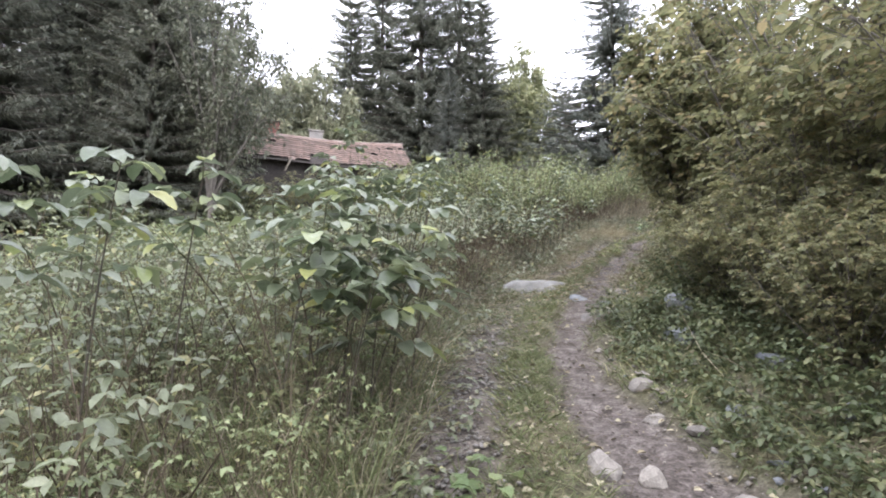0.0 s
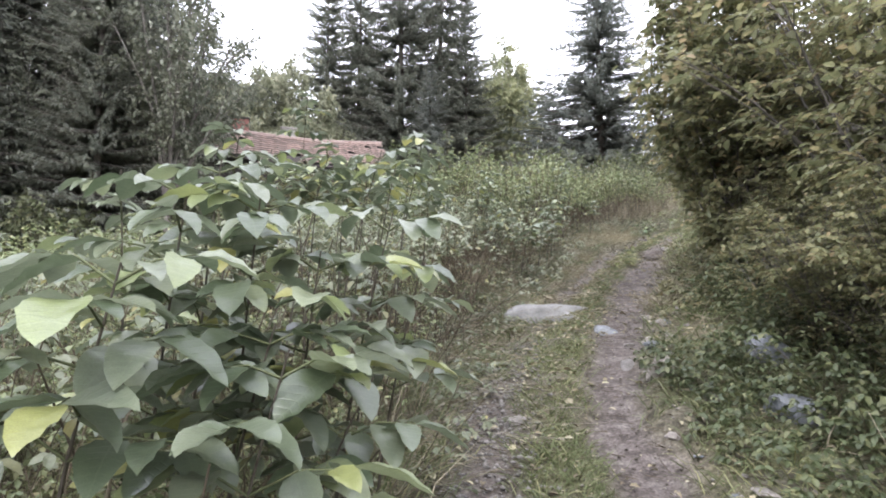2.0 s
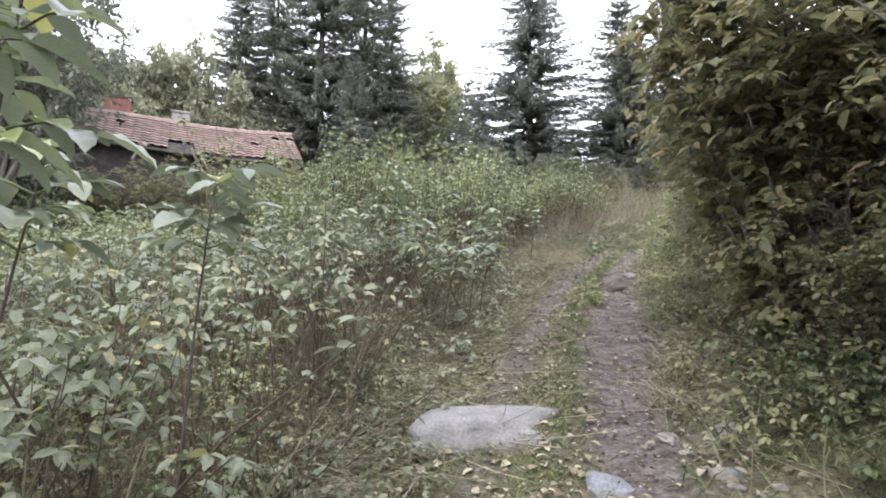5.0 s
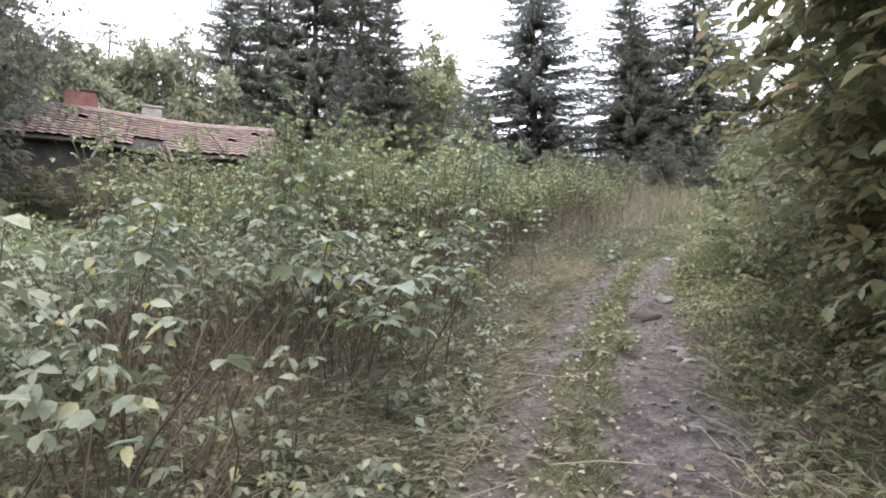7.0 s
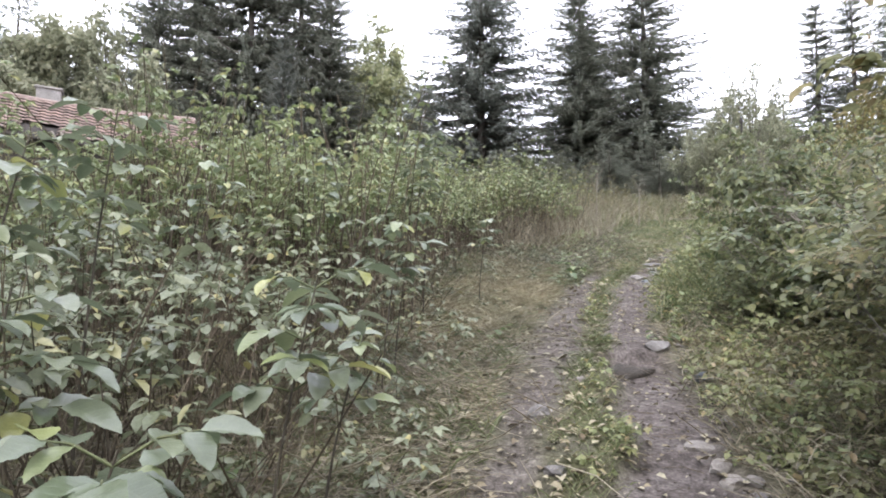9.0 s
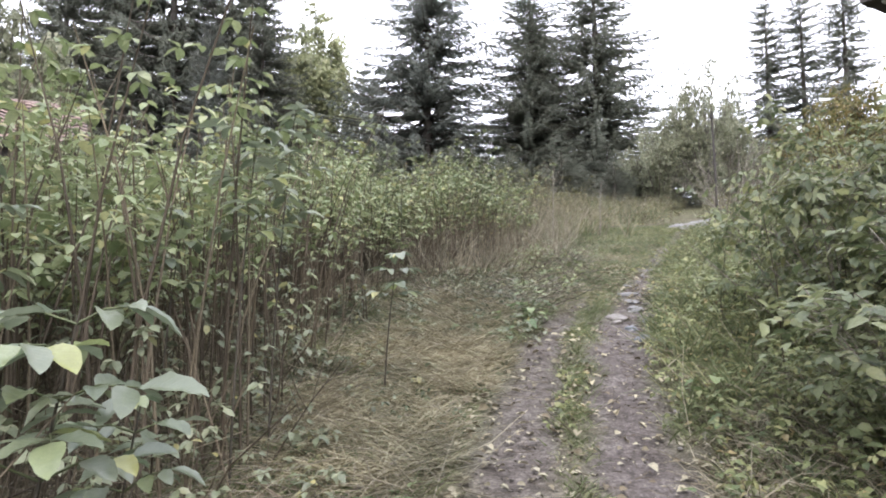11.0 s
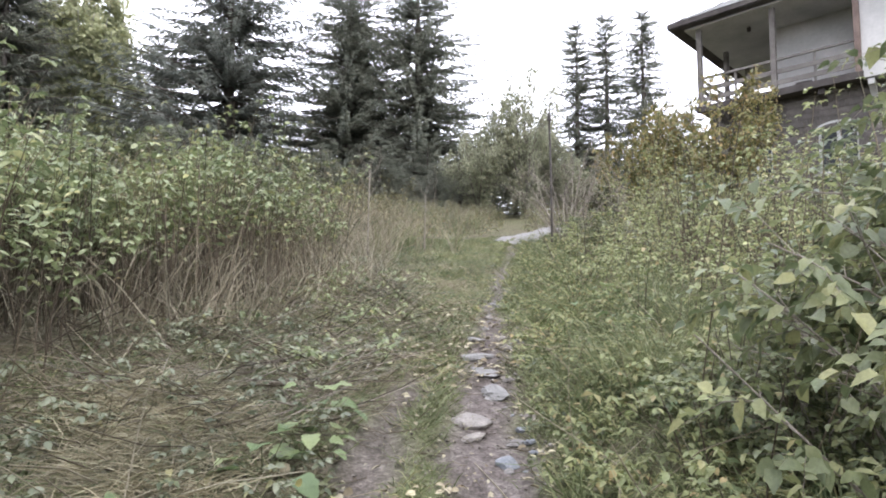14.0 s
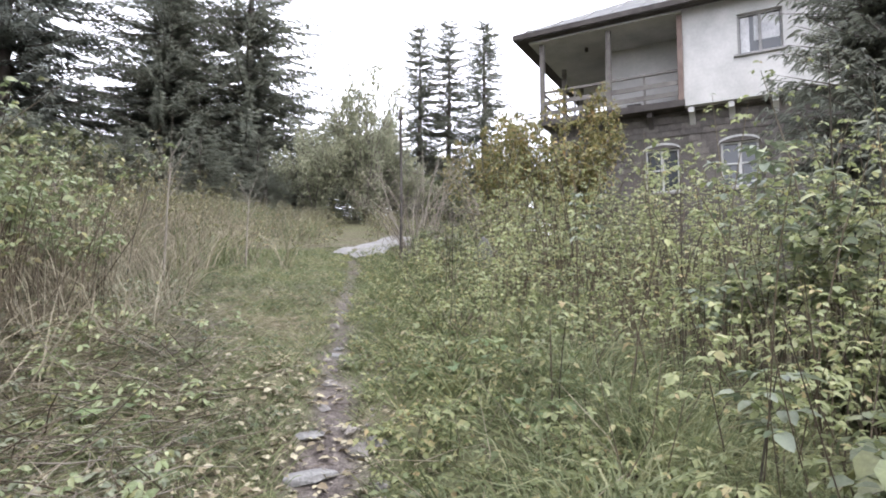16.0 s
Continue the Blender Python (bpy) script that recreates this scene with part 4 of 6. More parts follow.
for k in range(1, 14):
    sx = -9.4 + k * 1.2
    t1 = min((sx + 9.9) / 5.3, (6.75 - sx) / 5.35, 1.0)
    p0, p1 = Vector((sx, -ov, 16.46)), Vector((sx, -ov + 5.35 * t1, 16.46 + 3.18 * t1))
    v, f = tubes(np.array([[p0, p1]]), np.full((1, 2), 0.025), 4)
    put_mesh("seam", arr_mesh("seam", v, f), M_sheet, roof)


def house_window(x0, x1, z0, z1, y, paint, arch, sashes, sill=True, name="window", curtain=False):
    w = part(name, flat_box(x0, x1, y + 0.22, y + 0.24, z0, z1), M_glass, house, "old window with dark panes")
    t = 0.075
    for nm, q in (("frame", (x0, x0 + t, z0, z1)), ("frame", (x1 - t, x1, z0, z1)), ("frame", (x0 + t, x1 - t, z1 - t, z1)), ("frame", (x0 + t, x1 - t, z0, z0 + t)), ("mullion", ((x0 + x1) / 2 - 0.055, (x0 + x1) / 2 + 0.055, z0 + t, z1 - t))):
        part(nm, flat_box(q[0], q[1], y + 0.12, y + 0.215, q[2], q[3], bevel=0.008), paint, w)
    if sashes:
        zz = z0 + (z1 - z0) * sashes
        for a, b in ((x0 + t, (x0 + x1) / 2 - 0.055), ((x0 + x1) / 2 + 0.055, x1 - t)):
            part("glazing_bar", flat_box(a, b, y + 0.14, y + 0.213, zz - 0.03, zz + 0.03, bevel=0.006), paint, w)
    if curtain:
        part("curtain", flat_box(x0 + 0.1, (x0 + x1) / 2 + 0.2, y + 0.205, y + 0.218, z0 + 0.5, z1 - 0.1), M_curtain, w, "pale curtain behind the glass")
        part("curtain", flat_box((x0 + x1) / 2 + 0.35, x1 - 0.1, y + 0.205, y + 0.218, z0 + 0.1, z1 - 0.1), M_curtain, w, "pale curtain behind the glass")
    if sill:
        part("sill", flat_box(x0 - 0.14, x1 + 0.14, y - 0.1, y + 0.12, z0 - 0.11, z0 - 0.01, bevel=0.015), M_brownframe, w, "grey moulded window sill")
    if arch:
        bm = bmesh.new()
        n = 10
        cx, hw = (x0 + x1) / 2, (x1 - x0) / 2
        for i in range(n):
            a0, a1 = math.pi * i / n, math.pi * (i + 1) / n
            vs = []
            for yy in (y - 0.02, y + 0.2):
                for a in (a0, a1):
                    for rr, up in ((1.0, 0.0), (1.0, 0.08)):
                        vs.append(bm.verts.new((cx - hw * 1.12 * math.cos(a), yy, z1 + 0.3 * math.sin(a) * arch + up - 0.12)))
            for q in ((0, 2, 3, 1), (4, 5, 7, 6), (0, 4, 6, 2), (1, 3, 7, 5)):
                bm.faces.new([vs[j] for j in q])
        bmesh.ops.remove_doubles(bm, verts=bm.verts, dist=0.001)
        bmesh.ops.recalc_face_normals(bm, faces=bm.faces[:])
        part("arch", bm, paint if arch > 0.9 else M_masonry, w, "shallow arch over the window")
    return w


house_window(*UP, 0.0, M_brownframe, 0, 0, curtain=True)
house_window(-7.3, -5.9, 14.08, 15.62, 0.0, M_brownframe, 0, 0)
house_window(*G1, 0.62, M_white, 0.95, 0.52)
house_window(*G2, 0.62, M_white, 0.95, 0.52)
house_window(3.2, 4.4, 9.2, 10.95, 0.62, M_white, 0.95, 0.52)

# ---- old cottage with the tiled roof ----
A = radians(75)
COT = Matrix.Translation((-2.0, 34.1, 0)) @ Matrix(((math.sin(A), math.cos(A), 0, 0), (math.cos(A), -math.sin(A), 0, 0), (0, 0, 1, 0), (0, 0, 0, 1)))
# cottage axes: x along the ridge towards the near gable (0 at the gable), y towards the track
cottage = thing("old_cottage", "derelict cottage with a sagging red tiled roof among bushes", "house", COT)
LEN, HW, RZ, EZ = 13.0, 3.0, 10.42, 8.5


def sag(x):
    return -0.16 * np.sin(np.clip(-x / LEN, 0, 1) * math.pi * 1.5 + 0.3) ** 2


part("front_wall", flat_box(-LEN + 0.2, -0.25, HW - 0.75, HW - 0.4, 4.2, 8.55), M_darkwood, cottage, "dark weathered log wall")
part("back_wall", flat_box(-LEN + 0.2, -0.25, -HW + 0.4, -HW + 0.75, 4.2, 8.55), M_darkwood, cottage)
for gx0 in (-0.6, -LEN + 0.2):
    bm = bmesh.new()
    pr = [(-HW + 0.75, 4.2), (HW - 0.75, 4.2), (HW - 0.75, 8.5), (0, RZ - 0.35), (-HW + 0.75, 8.5)]
    a, b = ([bm.verts.new((gx0 + o, y, z)) for y, z in pr] for o in (0, 0.34))
    bm.faces.new(a), bm.faces.new(b[::-1])
    for i in range(5):
        bm.faces.new((a[i], b[i], b[(i + 1) % 5], a[(i + 1) % 5]))
    bmesh.ops.recalc_face_normals(bm, faces=bm.faces[:])
    part("gable_wall", bm, M_darkwood, cottage)
xs = np.linspace(-LEN, 0, 27)
for sgn, nm in ((1, "roof"), (-1, "rear_roof")):
    v, f = [], []
    for x in xs:
        for q in (0, 1):
            for th in (0, -0.08):
                v.append((x, sgn * q * (HW + 0.0), RZ + (EZ - RZ) * q + th - 0.06 + sag(x)))
    for i in range(len(xs) - 1):
        o = i * 4
        f += [(o, o + 4, o + 6, o + 2), (o + 1, o + 3, o + 7, o + 5), (o + 2, o + 6, o + 7, o + 3), (o, o + 1, o + 5, o + 4)]
    f += [(0, 2, 3, 1), (o + 4, o + 5, o + 7, o + 6)]
    rf = put_mesh(nm, arr_mesh(nm, v, f), M_darkwood, cottage, "roof boarding under the tiles")
    if sgn > 0:
        front_roof = rf
    else:
        rf.data.materials[0] = M_tile
cap_v, cap_f = tubes(np.stack([xs, 0 * xs, RZ + 0.02 + sag(xs)], -1)[None], np.full((1, len(xs)), 0.1), 8)
put_mesh("ridge_tiles", arr_mesh("ridge_tiles", cap_v, cap_f), M_tile, cottage, "curved clay ridge tiles")
for cx, hh, mat, wd, lb in ((-7.6, 0.75, M_brick, 0.55, "red brick chimney stack"), (-5.0, 0.42, M_chim, 0.38, "grey rendered chimney stub")):
    c = part("chimney", flat_box(cx - wd, cx + wd, -0.75, -0.1, 9.6, RZ + hh, bevel=0.01), mat, cottage, lb)
    part("chimney_cap", flat_box(cx - wd - 0.06, cx + wd + 0.06, -0.81, -0.04, RZ + hh + 0.003, RZ + hh + 0.09, bevel=0.02), M_chim if mat is M_chim else M_darkwood, c)
for k, (x, l, dx) in enumerate([(-4.6, 1.1, 0.55), (-4.35, 1.25, 0.65), (-6.4, 0.7, -0.3)]):
    v, f = tubes(np.array([[(x, HW + 0.05, EZ + 0.05), (x + dx, HW + 0.25, EZ - l)]]), np.array([[0.06, 0.05]]), 4)
    put_mesh("loose_board", arr_mesh("loose_board", v, f), M_twig, cottage, "pale broken board hanging from the eave")

# ---- thickets, canes and herbs ----


def between(line, y0, y1, n, lo, hi, sign, power=1.0):
    """Places along an edge line, lo to hi metres away from it."""
    y = rnd(y0, y1, n)
    off = lo + (hi - lo) * rnd(0, 1, n) ** power
    x = along(line, y) + sign * off * 1.15
    return x, y


def thicket(name, label, x, y, h, nodes, leaf, mat, seed, leafy_from=0.4, spread_r=0.28, lean=0.25, stem=0.006, triple=3, cane_mat=None, top_dense=0.7, shape=blades):
    """Upright canes with leaves in threes, bare and brown below, leafy above: one mass that nobody could count."""
    np.random.seed(seed)
    n = len(x)
    z = land(x, y)
    h = h * (0.82 + 0.3 * np.sin(x * 1.9 + y * 1.1 + seed) * np.sin(y * 1.6 - x * 0.7) + 0.15 * np.sin(x * 5.3 + y * 4.1))
    foot = np.stack([x, y, z - 0.03], -1)
    bend = np.random.normal(size=(n, 2)) * lean
    q = np.linspace(0, 1, 4)

    def on(s, i):
        b = np.concatenate([bend[i] * (s ** 1.7)[:, None] * h[i][:, None], (h[i] * (s - 0.08 * s ** 2))[:, None]], 1)
        return foot[i] + b

    ii = np.repeat(np.arange(n), 4)
    pts = on(np.tile(q, n), ii).reshape(n, 4, 3)
    rad = stem * np.array([1, 0.85, 0.6, 0.25])[None] * (0.6 + 0.5 * h[:, None])
    root = tagged(new(name), label, "undergrowth", kind="stuff")
    put_mesh("canes", arr_mesh("canes", *tubes(pts, rad, 3)), cane_mat or M_cane, root)
    m = n * nodes
    i = np.repeat(np.arange(n), nodes)
    s = leafy_from + (1 - leafy_from) * rnd(0, 1, m) ** top_dense
    p = on(s, i)
    az = rnd(0, 2 * math.pi, m)
    reach = spread_r * rnd(0.15, 1.0, m) * (1.15 - 0.6 * s)
    out = np.stack([np.cos(az), np.sin(az), 0 * az], -1)
    node = p + out * reach[:, None] + np.array([0, 0, 1.0]) * (reach * rnd(0.0, 0.5, m))[:, None]
    k = triple
    node, out3 = np.repeat(node, k, 0), np.repeat(out, k, 0)
    turn = np.tile(np.linspace(-1.25, 1.25, k) if k > 1 else np.zeros(1), m)
    sd = np.stack([-out3[:, 1], out3[:, 0], 0 * turn], -1)
    way = out3 * np.cos(turn)[:, None] + sd * np.sin(turn)[:, None] + np.array([0, 0, 1.0]) * rnd(-0.75, 0.25, m * k)[:, None]
    up = np.array([0, 0, 1.0]) + np.random.normal(size=(m * k, 3)) * 0.35
    L = leaf * rnd(0.6, 1.25, m * k)
    put_mesh("leaves", arr_mesh("leaves", *shape(node, way, up, L, L * rnd(0.5, 0.7, m * k), 0.14, 0.2)), mat, root)
    return root


np.random.seed(5)
x, y = between(LEFT_EDGE, 0.0, 14.0, 1900, 0.0, 5.0, -1, 0.8)
thicket("herb_layer", "low tangled herbs and seedlings filling the ground among canes", x, y, rnd(0.2, 0.7, 1900), 6, 0.045, M_verge, 40, 0.1, 0.22, 0.4, 0.0035)
x, y = between(RIGHT_EDGE, 11.0, 24.0, 600, 0.3, 7.0, 1, 0.9)
thicket("herb_layer", "low green herbs filling the ground under wild roses", x, y, rnd(0.2, 0.7, 600), 9, 0.06, M_rose, 39, 0.12, 0.24, 0.35, 0.004)
x, y = between(LEFT_EDGE, 0.5, 8.0, 760, 0.22, 4.5, -1, 0.8)
thicket("raspberry_thicket", "tangled raspberry canes with sparse green leaves beside the track", x, y, rnd(0.75, 1.45, 760), 6, 0.07, M_rasp, 41, 0.45, 0.22, 0.28, shape=rounds)
x, y = between(LEFT_EDGE, 7.0, 14.0, 820, 0.05, 4.5, -1, 0.8)
thicket("raspberry_thicket", "leafy raspberry canes, brown at the foot, beside the track", x, y, rnd(0.8, 1.35, 820), 8, 0.075, M_rasp, 42, 0.52, 0.26, 0.22, shape=rounds)
x, y = between(LEFT_EDGE, 14.0, 23.2, 2100, 0.1, 4.0, -1, 0.75)
thicket("nettle_stand", "tall dense herbs with brown stems and pale green tops", x, y, rnd(1.5, 2.2, 2100) * np.interp(y, [14, 16, 18.5], [1.25, 1.15, 1.0]), 9, 0.072, M_field, 43, 0.48, 0.2, 0.14, 0.0055, shape=rounds)
x, y = between(LEFT_EDGE, 1.0, 22.0, 1500, 4.0, 13.0, -1)
thicket("meadow_thicket", "wide overgrown slope of pale green herbs below the cottage", x, y, rnd(0.8, 1.45, 1500), 9, 0.1, M_field, 44, 0.45, 0.3, 0.15, triple=2, shape=kites)
x, y = between(LEFT_EDGE, 19.5, 31.0, 1000, 0.2, 8.0, -1)
thicket("meadow_thicket", "withered meadow herbs at the top of the slope", x, y, rnd(1.1, 2.2, 1000), 9, 0.07, M_verge, 45, 0.3, 0.2, 0.2, triple=2)
x, y = between(RIGHT_EDGE, 12.5, 23.0, 620, 0.35, 6.5, 1, 0.9)
thicket("rose_thicket", "thin-stemmed wild rose and herb thicket beside the path", x, y, np.interp((x - along(RIGHT_EDGE, y)), [0.3, 2.2, 5], [0.35, 1.15, 2.0]) * rnd(0.8, 1.2, 620), 17, 0.048, M_sunny, 46, 0.2, 0.28, 0.22, shape=rounds)
x, y = between(RIGHT_EDGE, 12.5, 24.0, 460, 2.8, 9.0, 1)
thicket("raspberry_thicket", "light green raspberry canes below the white house", x, y, rnd(2.2, 3.15, 460), 18, 0.06, M_sunny, 47, 0.3, 0.28, 0.15, shape=rounds)
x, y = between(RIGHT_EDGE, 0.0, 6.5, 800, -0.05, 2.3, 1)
thicket("undergrowth", "low weeds under the willow bushes, leaves darkened for shade", x, y, rnd(0.2, 0.6, 800), 10, 0.05, M_weed, 48, 0.1, 0.2, 0.35, 0.003, shape=rounds)
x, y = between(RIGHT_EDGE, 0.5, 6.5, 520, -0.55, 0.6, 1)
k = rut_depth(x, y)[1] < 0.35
thicket("undergrowth", "low weeds between the stones and the rut, leaves darkened for shade", x[k], y[k], rnd(0.08, 0.32, k.sum()), 9, 0.045, M_weed, 55, 0.05, 0.17, 0.4, 0.003, shape=rounds)
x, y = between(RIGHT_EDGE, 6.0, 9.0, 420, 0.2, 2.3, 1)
thicket("undergrowth", "weeds below the upright willow bushes, leaves darkened for shade", x, y, rnd(0.15, 0.6, 420), 9, 0.05, M_weed, 60, 0.1, 0.2, 0.4, 0.003, shape=rounds)
x, y = between(RIGHT_EDGE, 7.5, 13.0, 430, -0.1, 2.3, 1)
thicket("undergrowth", "low olive herbs and seedlings under the willow bushes", x, y, rnd(0.12, 0.55, 430), 9, 0.05, M_verge, 54, 0.1, 0.2, 0.4, 0.003, shape=rounds)
x, y = between(RIGHT_EDGE, 10.5, 24.0, 420, -0.15, 1.3, 1)
thicket("undergrowth", "low green weeds along the path", x, y, rnd(0.12, 0.42, 420), 9, 0.05, M_rose, 49, 0.1, 0.2, 0.35, 0.004)
x, y = between(LEFT_EDGE, 1.5, 24.0, 420, -0.5, 0.5, -1)
thicket("undergrowth", "low herbs and seedlings at the thicket's foot", x, y, rnd(0.1, 0.35, 420), 7, 0.06, M_rasp, 50, 0.1, 0.18, 0.4, 0.004)


x, y = between(LEFT_EDGE, 12.0, 26.0, 420, -3.4, 0.3, -1)
k = rut_depth(x, y)[1] < 0.3
thicket("herb_layer", "low plantain and clover leaves over the upper path", x[k], y[k], rnd(0.05, 0.24, k.sum()), 6, 0.045, M_weed, 51, 0.05, 0.14, 0.4, 0.003)
x, y = between(RIGHT_EDGE, 10.0, 26.0, 600, -0.9, 0.4, 1)
k = rut_depth(x, y)[1] < 0.3
thicket("herb_layer", "low green leaves along the narrow path", x[k], y[k], rnd(0.06, 0.25, k.sum()), 7, 0.055, M_rose, 52, 0.05, 0.15, 0.4, 0.003)


x, y = between(LEFT_EDGE, 12.0, 17.5, 170, 0.1, 2.6, -1)
thicket("raspberry_thicket", "ragged raspberry canes in front of the tall herbs", x, y, rnd(0.7, 1.5, 170), 9, 0.062, M_rasp, 53, 0.4, 0.3, 0.35, shape=rounds)


x, y = between(LEFT_EDGE, 0.6, 9.0, 1000, -0.05, 4.0, -1, 0.8)
thicket("herb_layer", "fine pale green herbs standing among the raspberry canes", x, y, rnd(0.45, 1.0, 1000), 20, 0.034, M_field, 58, 0.15, 0.22, 0.35, 0.003, shape=kites)


def sticks(name, label, x, y, lo, hi, mat, seed, thick=0.004, rise=0.35):
    """Broken dry stalks lying and leaning every way: one tangle."""
    np.random.seed(seed)
    n = len(x)
    L = rnd(lo, hi, n)
    az = rnd(0, 2 * math.pi, n)
    d = unit(np.stack([np.cos(az), np.sin(az), np.abs(np.random.normal(size=n)) * rise], -1))
    p = np.stack([x, y, land(x, y) + rnd(0.005, 0.06, n)], -1)
    end = p + d * L[:, None]
    end[:, 2] = np.maximum(end[:, 2], land(end[:, 0], end[:, 1]) + 0.01)
    mid = (p + end) / 2 + np.random.normal(size=(n, 3)) * 0.04 * L[:, None]
    mid[:, 2] = np.maximum(mid[:, 2], land(mid[:, 0], mid[:, 1]) + 0.01)
    r = thick * rnd(0.5, 1.3, n)[:, None] * np.array([[1, 0.8, 0.5]])
    me = arr_mesh(name, *tubes(np.stack([p, mid, end], 1), r, 3))
    return tagged(put_mesh(name, me, mat), label, "dry stalks", kind="stuff")


np.random.seed(18)
x, y = rnd(9, 26, 900), rnd(25, 37, 900)
k = (y > 26.4 + (x - 16) * 0.4) & (np.abs(x - along(RIGHT_RUT, y)) > 0.6)
thicket("meadow_thicket", "withered brown-green herbs between the road and the spruces", x[k], y[k], rnd(0.5, 1.25, k.sum()), 10, 0.08, M_verge, 62, 0.1, 0.25, 0.3, triple=2, shape=kites)
x, y = rnd(4.3, 7.6, 230), rnd(16.2, 20.0, 230)
k = (x > along(LEFT_EDGE, y) + 0.1) & (x < along(LEFT_RUT, y) - 0.15)
thicket("herb_layer", "small green herbs scattered over the mown verge", x[k], y[k], rnd(0.08, 0.3, k.sum()), 8, 0.05, M_rasp, 63, 0.1, 0.15, 0.4, 0.003, shape=rounds)
np.random.seed(17)
x, y = between(RIGHT_EDGE, 13.5, 23.0, 300, 0.4, 6.0, 1)
sticks("dry_stalks", "tan and brown dead stems standing among wild roses", x, y, 0.6, 1.6, M_cane, 97, 0.004, 5.0)
x, y = between(RIGHT_EDGE, 13.5, 23.0, 170, 1.0, 7.0, 1)
thicket("herb_layer", "yellowing herb shoots among the wild roses", x, y, rnd(1.0, 2.2, 170), 10, 0.055, M_sunny, 59, 0.45, 0.2, 0.2, 0.004, shape=rounds)
np.random.seed(7)
x, y = between(LEFT_EDGE, 8.0, 24.0, 1500, -1.2, 1.0, -1)
k = rut_depth(x, y)[1] < 0.4
sticks("dry_stalks", "pale broken stalks and twigs lying beside the track", x[k], y[k], 0.2, 0.75, M_dry, 91)
x, y = between(LEFT_EDGE, 0.0, 22.0, 1300, -0.1, 2.5, -1)
sticks("dry_stalks", "brown dead stems leaning among the canes", x, y, 0.4, 1.1, M_cane, 92, 0.005, 1.6)
x, y = between(RIGHT_EDGE, 0.0, 24.0, 700, -0.3, 2.0, 1)
sticks("dry_stalks", "dry twigs under the bushes and roses", x, y, 0.2, 0.8, M_dry, 93, 0.004, 0.8)
x, y = between(LEFT_EDGE, 0.5, 9.0, 750, -0.2, 1.8, -1)
sticks("dead_canes", "dense thin brown dead canes under the elder leaves", x, y, 0.35, 0.75, M_cane, 94, 0.0035, 4.0)
x, y = between(LEFT_EDGE, 8.5, 15.0, 900, 0.1, 2.6, -1)
sticks("dead_canes", "thin dark brown dead canes at the thicket's foot", x, y, 0.3, 0.8, M_cane, 98, 0.004, 3.0)


def on_track(n):
    y = rnd(0.5, 19.0, n)
    a, b = along(LEFT_RUT, y) - 0.35, along(RIGHT_RUT, y) + 0.55
    return a + (b - a) * rnd(0, 1, n), y


x, y = between(LEFT_EDGE, 13.5, 18.5, 900, -1.9, 0.4, -1)
k = rut_depth(x, y)[1] < 0.2
sticks("dry_stalks", "pale broken stalks lying criss-cross over the mown verge", x[k], y[k], 0.1, 0.5, M_dry, 106, 0.0035, 0.35)
x, y = rnd(5.0, 8.6, 900), rnd(17.2, 20.8, 900)
k = (x < along(LEFT_RUT, y) - 0.25) & (x > along(LEFT_EDGE, y) - 0.6)
sticks("dead_canes", "broken brown canes and twigs lying beside the upper path", x[k], y[k], 0.2, 0.8, M_cane, 100, 0.005, 0.3)
x, y = on_track(1500)
sticks("twigs", "short dark twigs and stalks scattered over the ruts", x, y, 0.04, 0.2, M_cane, 99, 0.0025, 0.1)
x, y = between(LEFT_EDGE, 5.0, 15.0, 1700, -0.9, 1.8, -1)
k = rut_depth(x, y)[1] < 0.3
sticks("dry_stalks", "fine grey stalks matted over the verge", x[k], y[k], 0.15, 0.6, M_twig, 95, 0.0025, 0.25)
x, y = rnd(6.4, 9.6, 130), rnd(18.0, 22.0, 130)
k = (x < along(LEFT_RUT, y) - 0.2) & (y < 13.4 + x)
thicket("herb_layer", "green plantain and nettle seedlings between the hay", x[k], y[k], rnd(0.1, 0.4, k.sum()), 9, 0.06, M_field, 57, 0.1, 0.16, 0.4, 0.003, shape=rounds)
x, y = rnd(5.2, 9.4, 900), rnd(17.2, 22.0, 900)
k = (x < along(LEFT_RUT, y) - 0.3) & (y < 13.2 + x)
sticks("dry_stalks", "long pale hay stalks lying beside the upper path", x[k], y[k], 0.2, 0.9, M_twig, 96, 0.004, 0.3)


def grass(name, label, x, y, blades_n, length, mat, seed, flat=0.3, bend=0.8, width=0.006, lift=0.0):
    np.random.seed(seed)
    n = len(x) * blades_n
    xx, yy = np.repeat(x, blades_n) + np.random.normal(size=n) * 0.05, np.repeat(y, blades_n) + np.random.normal(size=n) * 0.05
    p = np.stack([xx, yy, land(xx, yy) - 0.01 + lift * rnd(0, 1, n)], -1)
    az = rnd(0, 2 * math.pi, n)
    d = np.stack([np.cos(az) * flat, np.sin(az) * flat, rnd(0.3, 1.0, n)], -1)
    L = rnd(0.5, 1.3, n) * length
    me = arr_mesh(name, *straws(p, d, L, width * rnd(0.7, 1.4, n), rnd(0.2, 1.0, n) * bend))
    return tagged(put_mesh(name, me, mat), label, "grass", kind="stuff")


def between_ruts(y0, y1, n, spread_w=0.22):
    y = rnd(y0, y1, n)
    a, b = along(LEFT_RUT, y), along(RIGHT_RUT, y)
    return (a + b) / 2 + np.random.normal(size=n) * spread_w * np.clip(b - a, 0.4, 1.2), y


